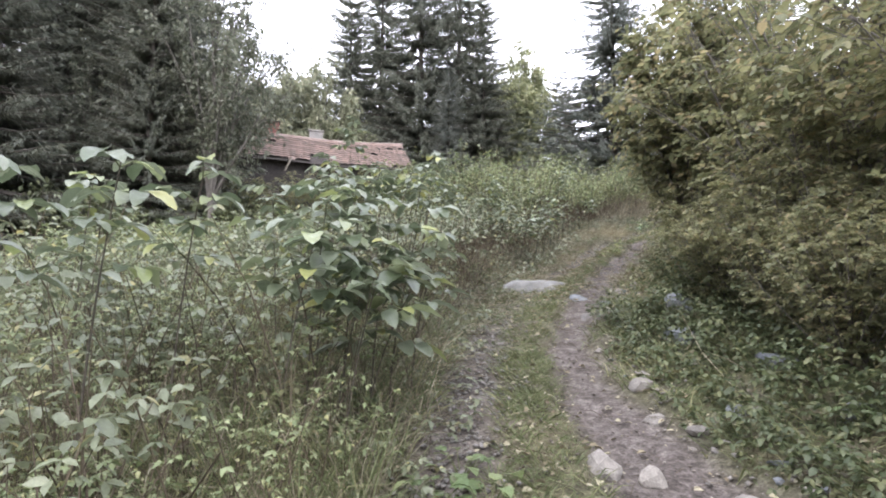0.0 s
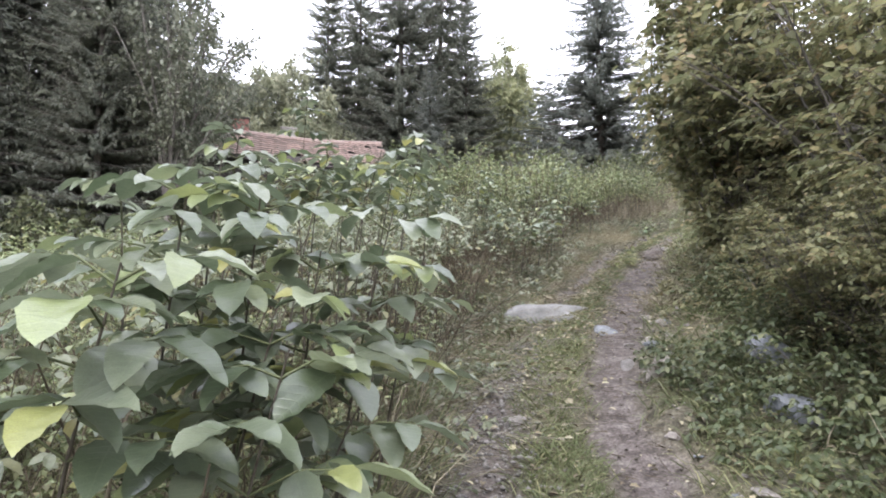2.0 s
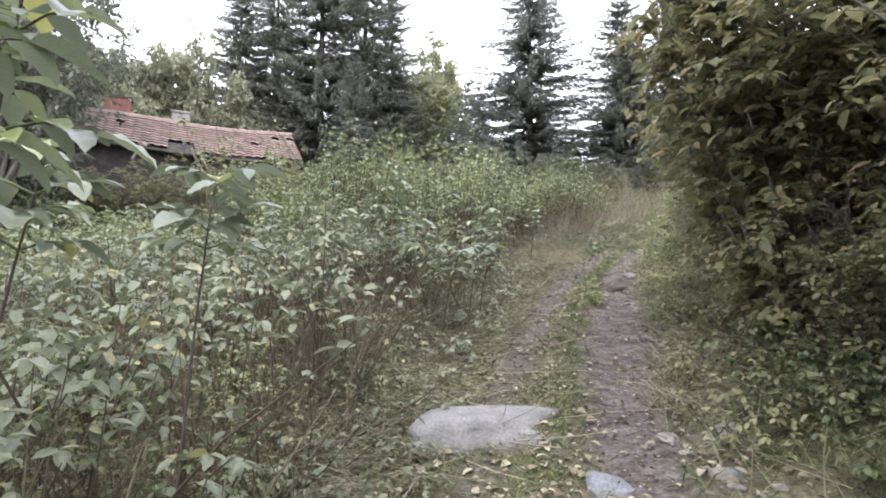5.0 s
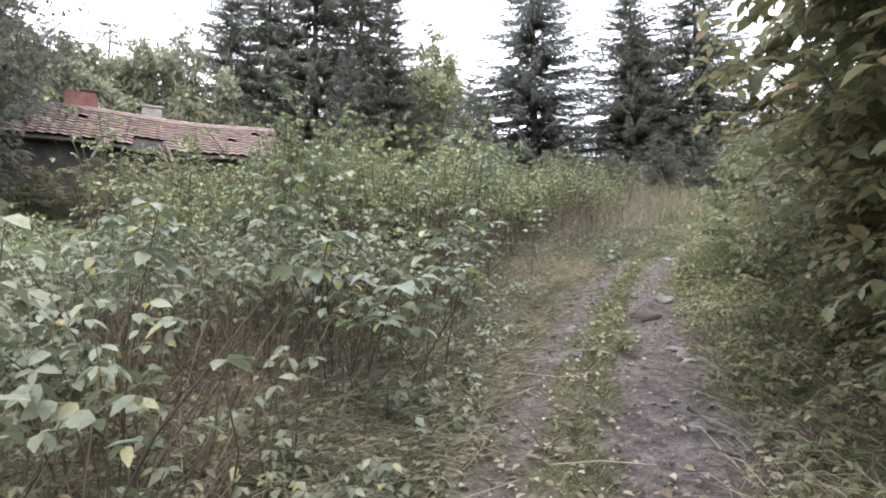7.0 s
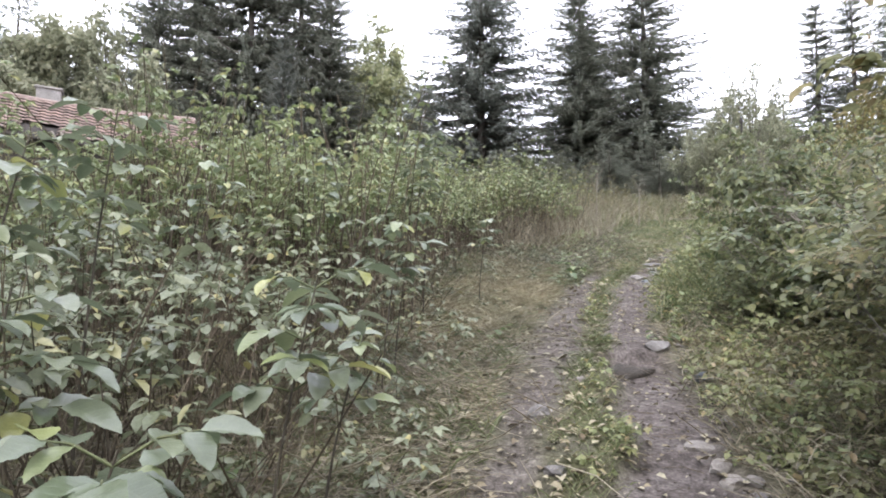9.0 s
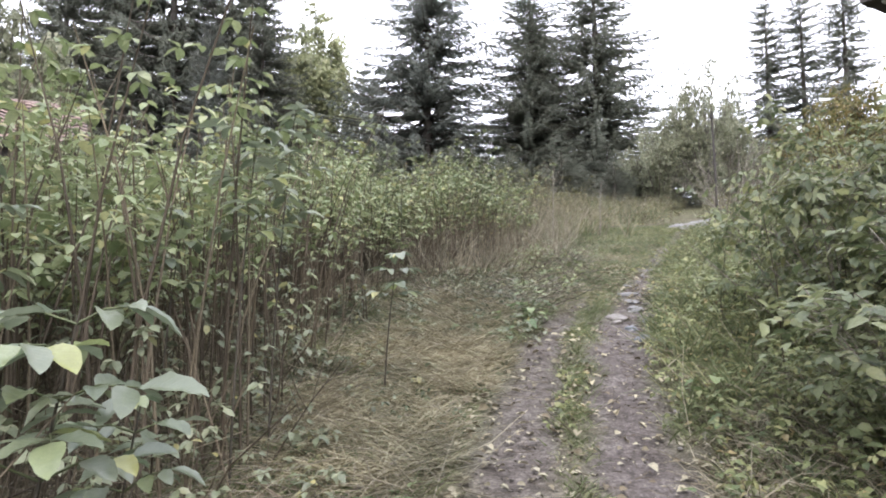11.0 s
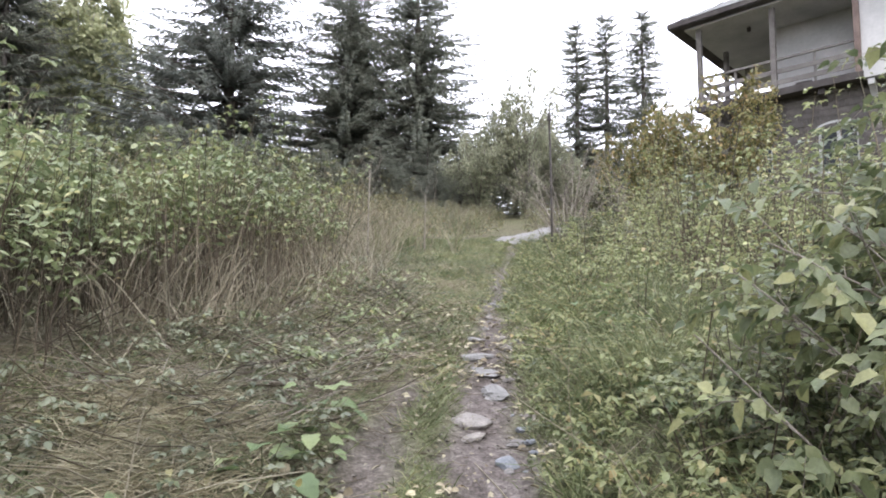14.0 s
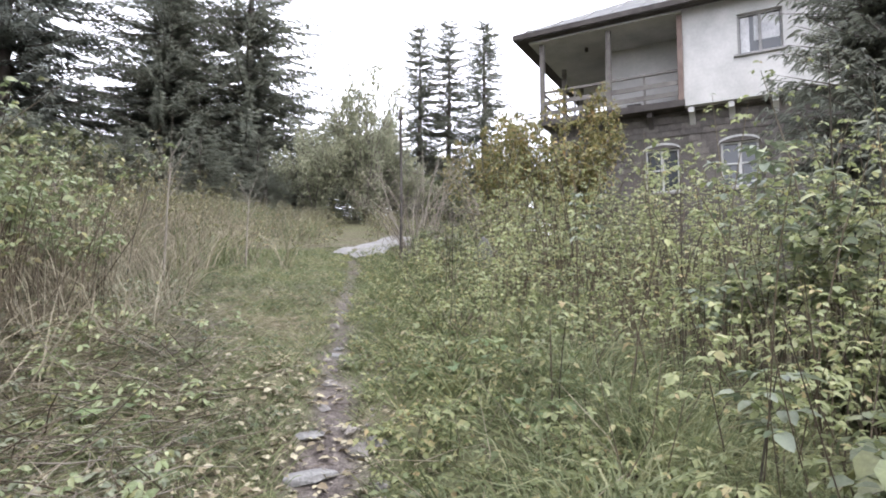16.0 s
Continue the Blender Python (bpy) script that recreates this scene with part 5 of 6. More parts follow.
np.random.seed(6)
x, y = between_ruts(-1, 18.5, 1700)
k = rut_depth(x, y)[1] < 0.45
grass("grass", "short green grass on the ridge between the ruts", x[k], y[k], 10, 0.13, M_grass, 61, 0.7, 1.0, 0.005)
x, y = between(LEFT_EDGE, -1, 26, 2600, -0.85, 0.6, -1)
k = rut_depth(x, y)[1] < 0.4
grass("grass", "mixed green grass at the track's left verge", x[k], y[k], 9, 0.2, M_grass, 62, 0.7, 1.0)
x, y = between(RIGHT_EDGE, 0, 26, 2600, -0.75, 1.0, 1)
k = rut_depth(x, y)[1] < 0.4
grass("grass", "green grass at the track's right verge", x[k], y[k], 9, 0.22, M_grass, 63, 0.7, 1.0)
x, y = between(RIGHT_EDGE, 14, 24, 650, -0.1, 3.2, 1)
grass("grass", "long arching green grass under the wild roses", x, y, 16, 0.5, M_grass, 64, 0.6, 1.6, 0.008)
x, y = between(LEFT_EDGE, -1, 14, 560, -0.25, 3.5, -1)
grass("dry_grass", "dry yellow grass among the canes", x, y, 8, 0.38, M_dry, 65, 0.9, 1.3)
x, y = between(LEFT_EDGE, 0.5, 6.5, 700, -0.2, 3.0, -1)
grass("grass", "tall thin straw-coloured grass among the canes", x[::2], y[::2], 8, 0.7, M_dry, 79, 0.4, 0.9, 0.004)
grass("grass", "tall thin green grass among the canes", x, y, 8, 0.62, M_grass, 78, 0.4, 0.9, 0.005)
x, y = between(LEFT_EDGE, 3, 15, 1300, -0.7, 1.6, -1)
k = rut_depth(x, y)[1] < 0.3
grass("dry_grass", "matted grey-yellow grass over the verge", x[k], y[k], 8, 0.3, M_dry, 72, 2.2, 1.0, 0.005, 0.04)
x, y = between(RIGHT_EDGE, 8.0, 14, 650, -0.25, 1.8, 1)
grass("dry_grass", "withered grass under the willow bushes", x, y, 9, 0.4, M_dry, 73, 1.0, 1.5, 0.006)
x, y = rnd(6.4, 9.6, 200), rnd(17.8, 22.0, 200)
k = (x < along(LEFT_RUT, y) - 0.2) & (y < 13.4 + x)
grass("dry_grass", "flattened hay beside the upper path", x[k], y[k], 14, 0.24, M_dry, 74, 2.4, 0.8, 0.004, 0.06)
x, y = between(LEFT_EDGE, 10, 22, 3000, -2.2, 1.2, -1)
k = (rut_depth(x, y)[1] < 0.08) & (((y > 16) & (np.sin(x * 2.3 + y * 1.7) > 0.1)) | (x < along(LEFT_EDGE, y) + 1.0))
grass("dry_grass", "trampled straw beside the track", x[k], y[k], 14, 0.24, M_dry, 66, 2.4, 0.8, 0.0038, 0.05)
for cx, cy, r, n, sd in [(4.6, 16.2, 0.75, 260, 101), (3.7, 14.9, 0.7, 200, 102), (5.4, 17.5, 0.6, 150, 103)]:
    a, q = rnd(0, 2 * math.pi, n), r * np.sqrt(rnd(0, 1, n))
    x, y = cx + q * np.cos(a) * 0.8, cy + q * np.sin(a) * 1.2
    k = rut_depth(x, y)[1] < 0.15
    grass("hay", "mown straw-coloured hay lying in a heap beside the track", x[k], y[k], 22, 0.24, M_hay, sd, 1.7, 0.5, 0.0042, 0.1)
for cx, cy, sd in [(9.5, 16.7, 111), (9.1, 16.3, 112), (10.1, 17.3, 113), (8.7, 15.7, 114), (8.2, 16.5, 115), (11.2, 18.3, 116)]:
    x, y = cx + np.random.normal(size=26) * 0.16, cy + np.random.normal(size=26) * 0.16
    grass("grass_tuft", "arching bright green grass tuft beside the path", x, y, 18, 0.72, M_tuft, sd, 0.55, 1.8, 0.008)
x, y = between(LEFT_EDGE, 19, 30, 1100, -0.6, 7.0, -1)
grass("dry_grass", "tall pale dry grass at the top of the slope", x, y, 9, 0.95, M_dry, 67, 0.35, 0.6, 0.008)
x, y = rnd(4, 26, 2600), rnd(24, 40, 2600)
k = (np.abs(x - along(RIGHT_RUT, y)) > 1.6) & (y > 21 + 0.12 * x) & ((x < 13.5) | (y > 28.5))
grass("dry_grass", "tall pale dry grass below the spruces", x[k][::2], y[k][::2], 9, 0.95, M_dry, 69, 0.35, 0.6, 0.012)
grass("grass", "tall green grass below the spruces", x[k][1::2], y[k][1::2], 10, 0.85, M_grass, 70, 0.4, 0.7, 0.012)
x, y = between(LEFT_EDGE, 16, 27, 2600, -3.5, 0.2, -1)
k = rut_depth(x, y)[1] < 0.4
grass("grass", "short green grass on the upper path", x[k], y[k], 11, 0.15, M_grass, 68, 0.8, 1.0)


def fallen(name, label, n, y0, y1, seed, size):
    np.random.seed(seed)
    y = rnd(y0, y1, n)
    a, b = along(LEFT_EDGE, y) - 0.5, along(RIGHT_EDGE, y) + 0.15
    x = a + (b - a) * rnd(0, 1, n)
    keep = rnd(0, 1, n) > 0.72 * rut_depth(x, y)[1]
    x, y = x[keep], y[keep]
    n = len(x)
    p = np.stack([x, y, land(x, y) + rnd(0.012, 0.035, n)], -1)
    az = rnd(0, 2 * math.pi, n)
    d = np.stack([np.cos(az), np.sin(az), rnd(-0.1, 0.35, n)], -1)
    up = np.array([0, 0, 1.0]) + np.random.normal(size=(n, 3)) * 0.3
    L = size * (0.35 + rnd(0, 1, n) ** 2)
    return tagged(put_mesh(name, arr_mesh(name, *rounds(p, d, up, L, L * rnd(0.45, 0.85, n), 0.24, 0.2)), M_litter), label, "leaf litter", kind="stuff")


def drift(name, label, n, cx, cy, r, seed, size):
    """A drift of large withered leaves lying one over another."""
    np.random.seed(seed)
    a, q = rnd(0, 2 * math.pi, n), r * np.sqrt(rnd(0, 1, n))
    x, y = cx + q * np.cos(a), cy + q * np.sin(a) * 1.3
    p = np.stack([x, y, land(x, y) + rnd(0.01, 0.05, n)], -1)
    az = rnd(0, 2 * math.pi, n)
    d = np.stack([np.cos(az), np.sin(az), rnd(-0.1, 0.4, n)], -1)
    up = np.array([0, 0, 1.0]) + np.random.normal(size=(n, 3)) * 0.4
    L = size * rnd(0.5, 1.3, n)
    return tagged(put_mesh(name, arr_mesh(name, *rounds(p, d, up, L, L * rnd(0.5, 0.8, n), 0.2, 0.15)), M_litter), label, "leaf litter", kind="stuff")


drift("withered_leaves", "large withered leaves drifted beside the stones of the path", 420, 8.0, 18.6, 0.75, 75, 0.062)
drift("withered_leaves", "pale withered leaves lying over the mown hay", 230, 5.2, 16.9, 1.0, 79, 0.075)
drift("withered_leaves", "pale withered leaves at the thicket's edge", 170, 4.3, 15.9, 0.8, 80, 0.075)
drift("withered_leaves", "withered yellow leaves in the grass of the path", 200, 8.9, 19.45, 0.5, 76, 0.065)
drift("withered_leaves", "brown withered leaves among the hay", 160, 7.1, 18.6, 0.9, 77, 0.06)
fallen("fallen_leaves", "pale fallen leaves scattered over the track", 13500, 0.5, 25, 71, 0.05)
fallen("fallen_leaves", "small withered leaves lying along the middle stretch", 6000, 7.5, 16.5, 84, 0.06)
np.random.seed(85)
x, y = between(LEFT_EDGE, 17, 25, 800, -3.3, 0.2, -1)
k = rut_depth(x, y)[1] < 0.3
grass("grass", "uneven green grass tufts on the upper path", x[k], y[k], 10, 0.24, M_tuft, 86, 0.7, 1.0, 0.006)
grass("dry_grass", "bleached grass tufts on the upper path", x[k][::2], y[k][::2] + 0.1, 9, 0.24, M_dry, 87, 0.8, 0.9, 0.005)


def crumbs(name, label, n, place, seed, lo, hi, mat):
    """Loose gravel: low eight-sided stones, one mass."""
    np.random.seed(seed)
    x, y = place(n)
    r = lo + (hi - lo) * rnd(0, 1, len(x)) ** 3
    c = np.stack([x, y, land(x, y) + 0.012 + r * 0.25], -1)
    o = np.array([[1, 0, 0], [0, 1, 0], [-1, 0, 0], [0, -1, 0], [0, 0, 0.6], [0, 0, -0.6]], float)
    o = o[None] * rnd(0.6, 1.3, (len(x), 6))[..., None]
    a = rnd(0, 6.28, len(x))
    ca, sa = np.cos(a)[:, None], np.sin(a)[:, None]
    o = np.stack([o[..., 0] * ca - o[..., 1] * sa, o[..., 0] * sa + o[..., 1] * ca, o[..., 2]], -1)
    v = (c[:, None] + o * r[:, None, None]).reshape(-1, 3)
    f = np.array([[0, 1, 4], [1, 2, 4], [2, 3, 4], [3, 0, 4], [1, 0, 5], [2, 1, 5], [3, 2, 5], [0, 3, 5]])
    f = (np.arange(len(x))[:, None, None] * 6 + f).reshape(-1, 3)
    return tagged(put_mesh(name, arr_mesh(name, v, f), mat), label, "gravel", kind="stuff")


def in_left(n):
    y = rnd(0.5, 7.5, n)
    return along(LEFT_RUT, y) + np.random.normal(size=n) * 0.17, y


def in_right(n):
    y = rnd(1, 24, n)
    return along(RIGHT_RUT, y) + 0.38 + np.random.normal(size=n) * 0.12, y


crumbs("gravel", "grey gravel in the left-hand rut", 4200, in_left, 81, 0.004, 0.026, M_stone)
crumbs("gravel", "earth crumbs and grit scattered over the ruts", 7000, on_track, 83, 0.003, 0.016, M_clod)
crumbs("gravel", "loose pebbles along the right-hand rut", 700, in_right, 82, 0.005, 0.03, M_stone)

# ---- stones ----


def rock(name, label, x, y, sx, sy, sz, turn, seed, mat, sink=0.35, group="", tilt=0.0):
    bm = bmesh.new()
    bmesh.ops.create_icosphere(bm, subdivisions=3 if max(sx, sy) > 0.25 else 2, radius=1.0)
    rs = random.Random(seed)
    o = Vector((rs.uniform(-50, 50), rs.uniform(-50, 50), rs.uniform(-50, 50)))
    planes = [(Vector((rs.gauss(0, 1), rs.gauss(0, 1), rs.gauss(0, 0.8))).normalized(), rs.uniform(0.45, 0.8)) for _ in range(12)]
    for v in bm.verts:
        c = v.co.copy()
        for nrm, d in planes:
            k = c.dot(nrm)
            if k > d:
                c -= nrm * (k - d) * 0.85
        c *= 1 + 0.28 * noise.noise(c * 1.5 + o) + 0.1 * noise.noise(c * 4 + o)
        v.co = Vector((c.x * sx, c.y * sy, c.z * sz))
    ob = part(name, bm, mat, None, smooth=max(sx, sy) > 0.4)
    z = float(land(x, y)) + sz * (1 - 2 * sink) * 0.8
    ob.matrix_basis = pose(x, y, z, tilt, tilt * 0.6, turn)
    return tagged(ob, label, "rock", group)


rock("bedrock_slab", "pale flat bedrock slab across the track", 1.22, 8.45, 0.7, 0.46, 0.18, 6, 8, M_pale, 0.56)
rock("bedrock_slab", "low grey tail of bedrock slab in the rut", 1.74, 7.75, 0.26, 0.13, 0.09, -40, 5, M_slate, 0.66)
rock("soil_ledge", "dark broken soil ledge across the rut", 4.4, 13.16, 0.42, 0.12, 0.15, 2, 6, M_ledge_soil, 0.62)
rock("stone", "dark flat stone at the step in the rut", 4.85, 13.25, 0.16, 0.1, 0.07, -12, 3, M_stone, 0.5, "stones of the track")
for i, (x, y, s, f, mat) in enumerate([
    (0.72, 3.2, 0.17, 0.6, M_stone), (0.98, 3.12, 0.15, 0.55, M_stone), (1.3, 2.75, 0.18, 0.5, M_stone), (1.34, 4.37, 0.13, 0.7, M_stone), (1.63, 6.16, 0.15, 0.9, M_stone), (1.55, 6.6, 0.1, 0.7, M_stone),
    (0.45, 5.67, 0.13, 0.5, M_stone), (1.3, 3.9, 0.1, 0.6, M_stone), (1.75, 3.75, 0.12, 0.6, M_slate), (2.42, 6.1, 0.32, 0.5, M_slate), (2.05, 5.33, 0.24, 0.45, M_slate), (2.35, 4.3, 0.2, 0.5, M_slate), (2.3, 3.4, 0.16, 0.5, M_slate),
    (2.57, 7.96, 0.12, 0.6, M_stone), (2.2, 7.5, 0.09, 0.6, M_stone), (1.95, 7.1, 0.1, 0.6, M_stone), (3.36, 10.4, 0.1, 0.6, M_stone), (3.33, 12.26, 0.13, 0.45, M_stone), (3.1, 11.6, 0.08, 0.5, M_stone), (3.75, 12.6, 0.07, 0.5, M_stone), (4.9, 12.3, 0.12, 0.4, M_stone), (5.0, 12.0, 0.1, 0.4, M_stone),
    (7.2, 17.1, 0.2, 0.42, M_stone), (7.05, 16.9, 0.12, 0.4, M_stone), (7.75, 17.5, 0.22, 0.35, M_pale), (8.01, 17.88, 0.19, 0.35, M_pale), (8.18, 18.22, 0.19, 0.35, M_pale), (8.45, 18.56, 0.14, 0.4, M_pale), (8.58, 18.17, 0.15, 0.35, M_stone), (10.02, 19.9, 0.13, 0.6, M_pale), (9.77, 19.8, 0.07, 0.6, M_stone), (10.29, 20.16, 0.11, 0.5, M_pale), (10.74, 20.72, 0.1, 0.5, M_stone), (11.4, 21.22, 0.09, 0.5, M_pale), (9.3, 19.2, 0.1, 0.35, M_stone), (8.9, 18.85, 0.09, 0.35, M_stone), (12.0, 22.1, 0.1, 0.5, M_pale), (9.9, 19.7, 0.08, 0.5, M_stone), (4.01, 11.76, 0.13, 0.3, M_stone), (3.95, 11.48, 0.11, 0.4, M_stone), (3.9, 11.36, 0.1, 0.4, M_stone), (3.31, 12.22, 0.1, 0.7, M_stone), 
]):
    rock("stone", "blue-grey stone among the weeds under the bushes" if mat is M_slate else ("pale flat stone bedded in the path" if mat is M_pale else "grey stone bedded in the rut"), x, y, s * (1.3 if mat is M_pale else 0.95), s * 0.68, s * f * (0.65 if mat is M_pale else 1.05), i * 47 % 180, 100 + i, mat, 0.52 if mat is M_pale else 0.45, "stones of the track", (i * 13) % 17 - 8)
rock("boulder", "pale grey boulder beside the dry shrub", 16.6, 22.2, 0.75, 0.5, 0.55, 20, 77, M_pale, 0.25)

# ---- elder shoots beside the track, leaf by leaf ----


def elder_leaf(seed):
    """One pointed leaf blade, 1 long: folded midrib, wavy toothed margin, drooping tip."""
    rs = random.Random(seed)
    bm = bmesh.new()
    n = 9
    mid, lf, rt = [], [], []
    for i in range(n + 1):
        t = i / n
        w = 0.3 * math.sin(math.pi * t ** 0.8) ** 0.75 * (1 + (0.03 if i % 2 else -0.03)) if 0 < i < n else 0
        z = -0.24 * t ** 2 + 0.015 * rs.uniform(-1, 1)
        mid.append(bm.verts.new((0, t, z)))
        if 0 < i < n:
            lf.append(bm.verts.new((-w, t + 0.03, z + w * 0.35 + 0.02 * rs.uniform(-1, 1))))
            rt.append(bm.verts.new((w, t + 0.03, z + w * 0.35 + 0.02 * rs.uniform(-1, 1))))
    for sd, flip in ((lf, False), (rt, True)):
        for i in range(n):
            q = [mid[i], mid[i + 1]] + ([sd[i]] if i < n - 1 else []) + ([sd[i - 1]] if i > 0 else [])
            bm.faces.new(q[::-1] if flip else q)
    me = bpy.data.meshes.new("leaf")
    bm.to_mesh(me)
    bm.free()
    me.materials.append(M_elder)
    me.polygons.foreach_set("use_smooth", [True] * len(me.polygons))
    return me


LEAVES = [elder_leaf(s) for s in (1, 2, 3, 4)]


def elder(x, y, h, lean_x, lean_y, tiers, leaf, seed, label, leafed=0.63):
    rs = random.Random(seed)
    root = thing("elder_shoot", label, "shrub", pose(x, y, float(land(x, y)) - 0.03), "elder shoots along the track")
    s = np.linspace(0, 1, 7)
    pts = np.stack([lean_x * s ** 1.6, lean_y * s ** 1.6, h * (s - 0.05 * s ** 2)], -1)[None]
    put_mesh("stem", arr_mesh("stem", *tubes(pts, (0.0075 * (1 - 0.65 * s))[None], 6)), M_darkstem, root, "dark brown upright stem")
    for i in range(tiers):
        t = leafed + (1 - leafed) * (i + 0.5) / tiers
        p = Vector((lean_x * t ** 1.6, lean_y * t ** 1.6, h * (t - 0.05 * t * t)))
        for sd in (0, 1):
            az = i * 1.57 + sd * math.pi + rs.uniform(-0.4, 0.4)
            ln = leaf * rs.uniform(1.3, 2.0) * (1.1 - 0.35 * t)
            o = Vector((math.cos(az), math.sin(az), rs.uniform(0.05, 0.5)))
            tip = p + o * ln
            mid_p = (p + tip) / 2 + Vector((0, 0, 0.12 * ln))
            tw = put_mesh("leaf_stalk", arr_mesh("leaf_stalk", *tubes(np.array([[p, mid_p, tip]]), np.array([[0.004, 0.003, 0.0015]]), 4)), M_greenstem, root)
            for q, ang in ((1.0, 0.0), (0.82, 1.0), (0.82, -1.0), (0.45, 1.15), (0.45, -1.15)):
                b = p.lerp(mid_p, q * 2) if q < 0.5 else mid_p.lerp(tip, q * 2 - 1)
                a = az + ang + rs.uniform(-0.25, 0.25)
                lf = new("leaf", LEAVES[rs.randrange(4)])
                lf.parent = tw
                sc = leaf * rs.uniform(0.75, 1.2) * (1.15 if q == 1.0 else 0.95)
                lf.matrix_basis = Matrix.Translation(b) @ Euler((rs.uniform(-0.45, 0.2), rs.uniform(-0.35, 0.35), a - math.pi / 2)).to_matrix().to_4x4() @ Matrix.Scale(sc, 4)
    return root


for i, (x, y, h, lx, ly, tiers, leaf) in enumerate([
    # first stretch
    (-0.62, 3.62, 1.02, 0.3, 0.0, 4, 0.16), (-0.7, 3.3, 1.2, 0.2, 0.0, 3, 0.15), (-0.78, 3.75, 1.55, 0.1, -0.05, 7, 0.13), (-0.6, 3.7, 1.4, 0.1, 0.05, 5, 0.14), (-0.5, 4.0, 1.5, 0.22, 0.0, 5, 0.14), (-0.36, 4.2, 1.3, 0.2, 0.0, 4, 0.13), (-1.0, 4.0, 1.65, 0.1, 0.0, 7, 0.13), (-0.5, 5.0, 1.7, 0.2, 0.0, 3, 0.1), (-1.05, 3.2, 1.4, 0.2, 0.0, 5, 0.15), (-1.15, 4.7, 1.75, 0.1, 0.0, 4, 0.1), (-0.78, 3.5, 1.2, 0.2, 0.0, 5, 0.14), (-0.98, 3.6, 1.6, 0.1, 0.05, 7, 0.13), (-1.75, 2.55, 1.8, 0.15, 0.0, 4, 0.125), (-2.05, 2.3, 1.78, 0.1, 0.0, 4, 0.125), (-1.6, 3.1, 1.75, 0.15, 0.0, 4, 0.12), (-1.3, 1.5, 0.8, 0.0, 0.0, 3, 0.13), (-0.95, 5.2, 1.75, 0.25, 0.1, 4, 0.1), (-0.7, 5.35, 1.8, 0.3, 0.05, 3, 0.095), (-0.85, 5.5, 1.7, -0.1, 0.05, 3, 0.095), (-1.2, 5.3, 1.75, 0.15, 0.05, 3, 0.1), (-1.35, 4.3, 1.6, -0.1, 0.1, 5, 0.12), (-2.6, 3.9, 1.75, 0.1, 0, 4, 0.12), (-2.9, 4.6, 1.8, 0.1, 0, 4, 0.12), (-0.35, 6.1, 2.05, 0.15, 0.0, 4, 0.1), (-0.4, 5.8, 1.9, 0.25, 0.0, 4, 0.1), (-1.43, 8.0, 2.6, 0.1, 0.0, 4, 0.12), (-0.75, 6.05, 1.75, 0.05, 0.1, 4, 0.1), (-0.9, 5.6, 1.75, 0.1, 0.05, 4, 0.105), (-0.6, 5.6, 1.7, 0.1, 0.05, 4, 0.1), (-0.6, 6.65, 1.65, 0.2, 0.0, 4, 0.1), (-0.9, 6.8, 1.65, 0.1, 0.1, 4, 0.1), (-0.15, 7.1, 1.7, 0.1, 0, 5, 0.11), (-1.5, 7.5, 1.9, 0, 0.1, 4, 0.11),
    # middle stretch
    (0.2, 10.2, 1.3, 0.1, 0.1, 4, 0.1), (0.75, 11.2, 1.55, 0.15, 0.1, 5, 0.1), (-0.4, 11.4, 1.3, 0.1, 0, 4, 0.1), (1.75, 10.9, 1.2, 0.15, -0.05, 5, 0.115), (1.35, 10.25, 0.95, 0.15, -0.05, 5, 0.12), (1.95, 11.25, 0.9, 0.15, 0.0, 4, 0.085), (1.05, 10.6, 1.15, 0.1, 0.0, 5, 0.115), (1.0, 11.6, 1.7, 0.1, 0.0, 5, 0.1), (1.2, 13.0, 1.65, 0.1, 0.1, 4, 0.1), (0.3, 13.2, 1.6, 0, 0.1, 4, 0.1), (2.0, 13.8, 1.7, 0.1, 0, 4, 0.09),
    # upper stretch
    (2.6, 14.6, 1.4, 0.1, 0, 4, 0.09), (3.15, 14.75, 2.1, 0.12, 0, 6, 0.105), (2.95, 14.35, 1.95, 0.1, 0, 5, 0.105), (2.6, 13.3, 1.0, 0.1, 0.0, 4, 0.09), (2.45, 12.95, 1.35, 0.15, 0.0, 5, 0.12), (4.0, 15.5, 1.15, 0.1, 0.0, 4, 0.1), (3.2, 16.2, 1.9, 0.1, 0, 4, 0.09), (8.6, 16.0, 0.9, 0.1, -0.1, 4, 0.085), (9.4, 14.9, 1.5, -0.1, 0.1, 4, 0.085), (10.95, 16.05, 2.3, 0.05, 0.1, 6, 0.11), (11.35, 15.75, 2.2, 0.1, 0.0, 5, 0.11), (12.3, 16.3, 2.6, 0.05, 0.1, 6, 0.105), (12.0, 16.65, 2.3, 0.0, 0.1, 5, 0.1), (11.6, 17.9, 1.8, 0.1, 0.1, 5, 0.09), (13.4, 16.2, 2.3, 0.1, 0.0, 5, 0.1), (10.6, 16.6, 1.0, 0.1, 0.0, 4, 0.1),
]):
    elder(x, y, h, lx, ly, tiers, leaf, 300 + i, "young elder shoot with broad pale green leaves" if leaf > 0.1 else "slender elder shoot with small drooping leaves", 0.8 if 4.4 < y < 8.1 else 0.5 if 3.35 < y < 4.4 else 0.63)



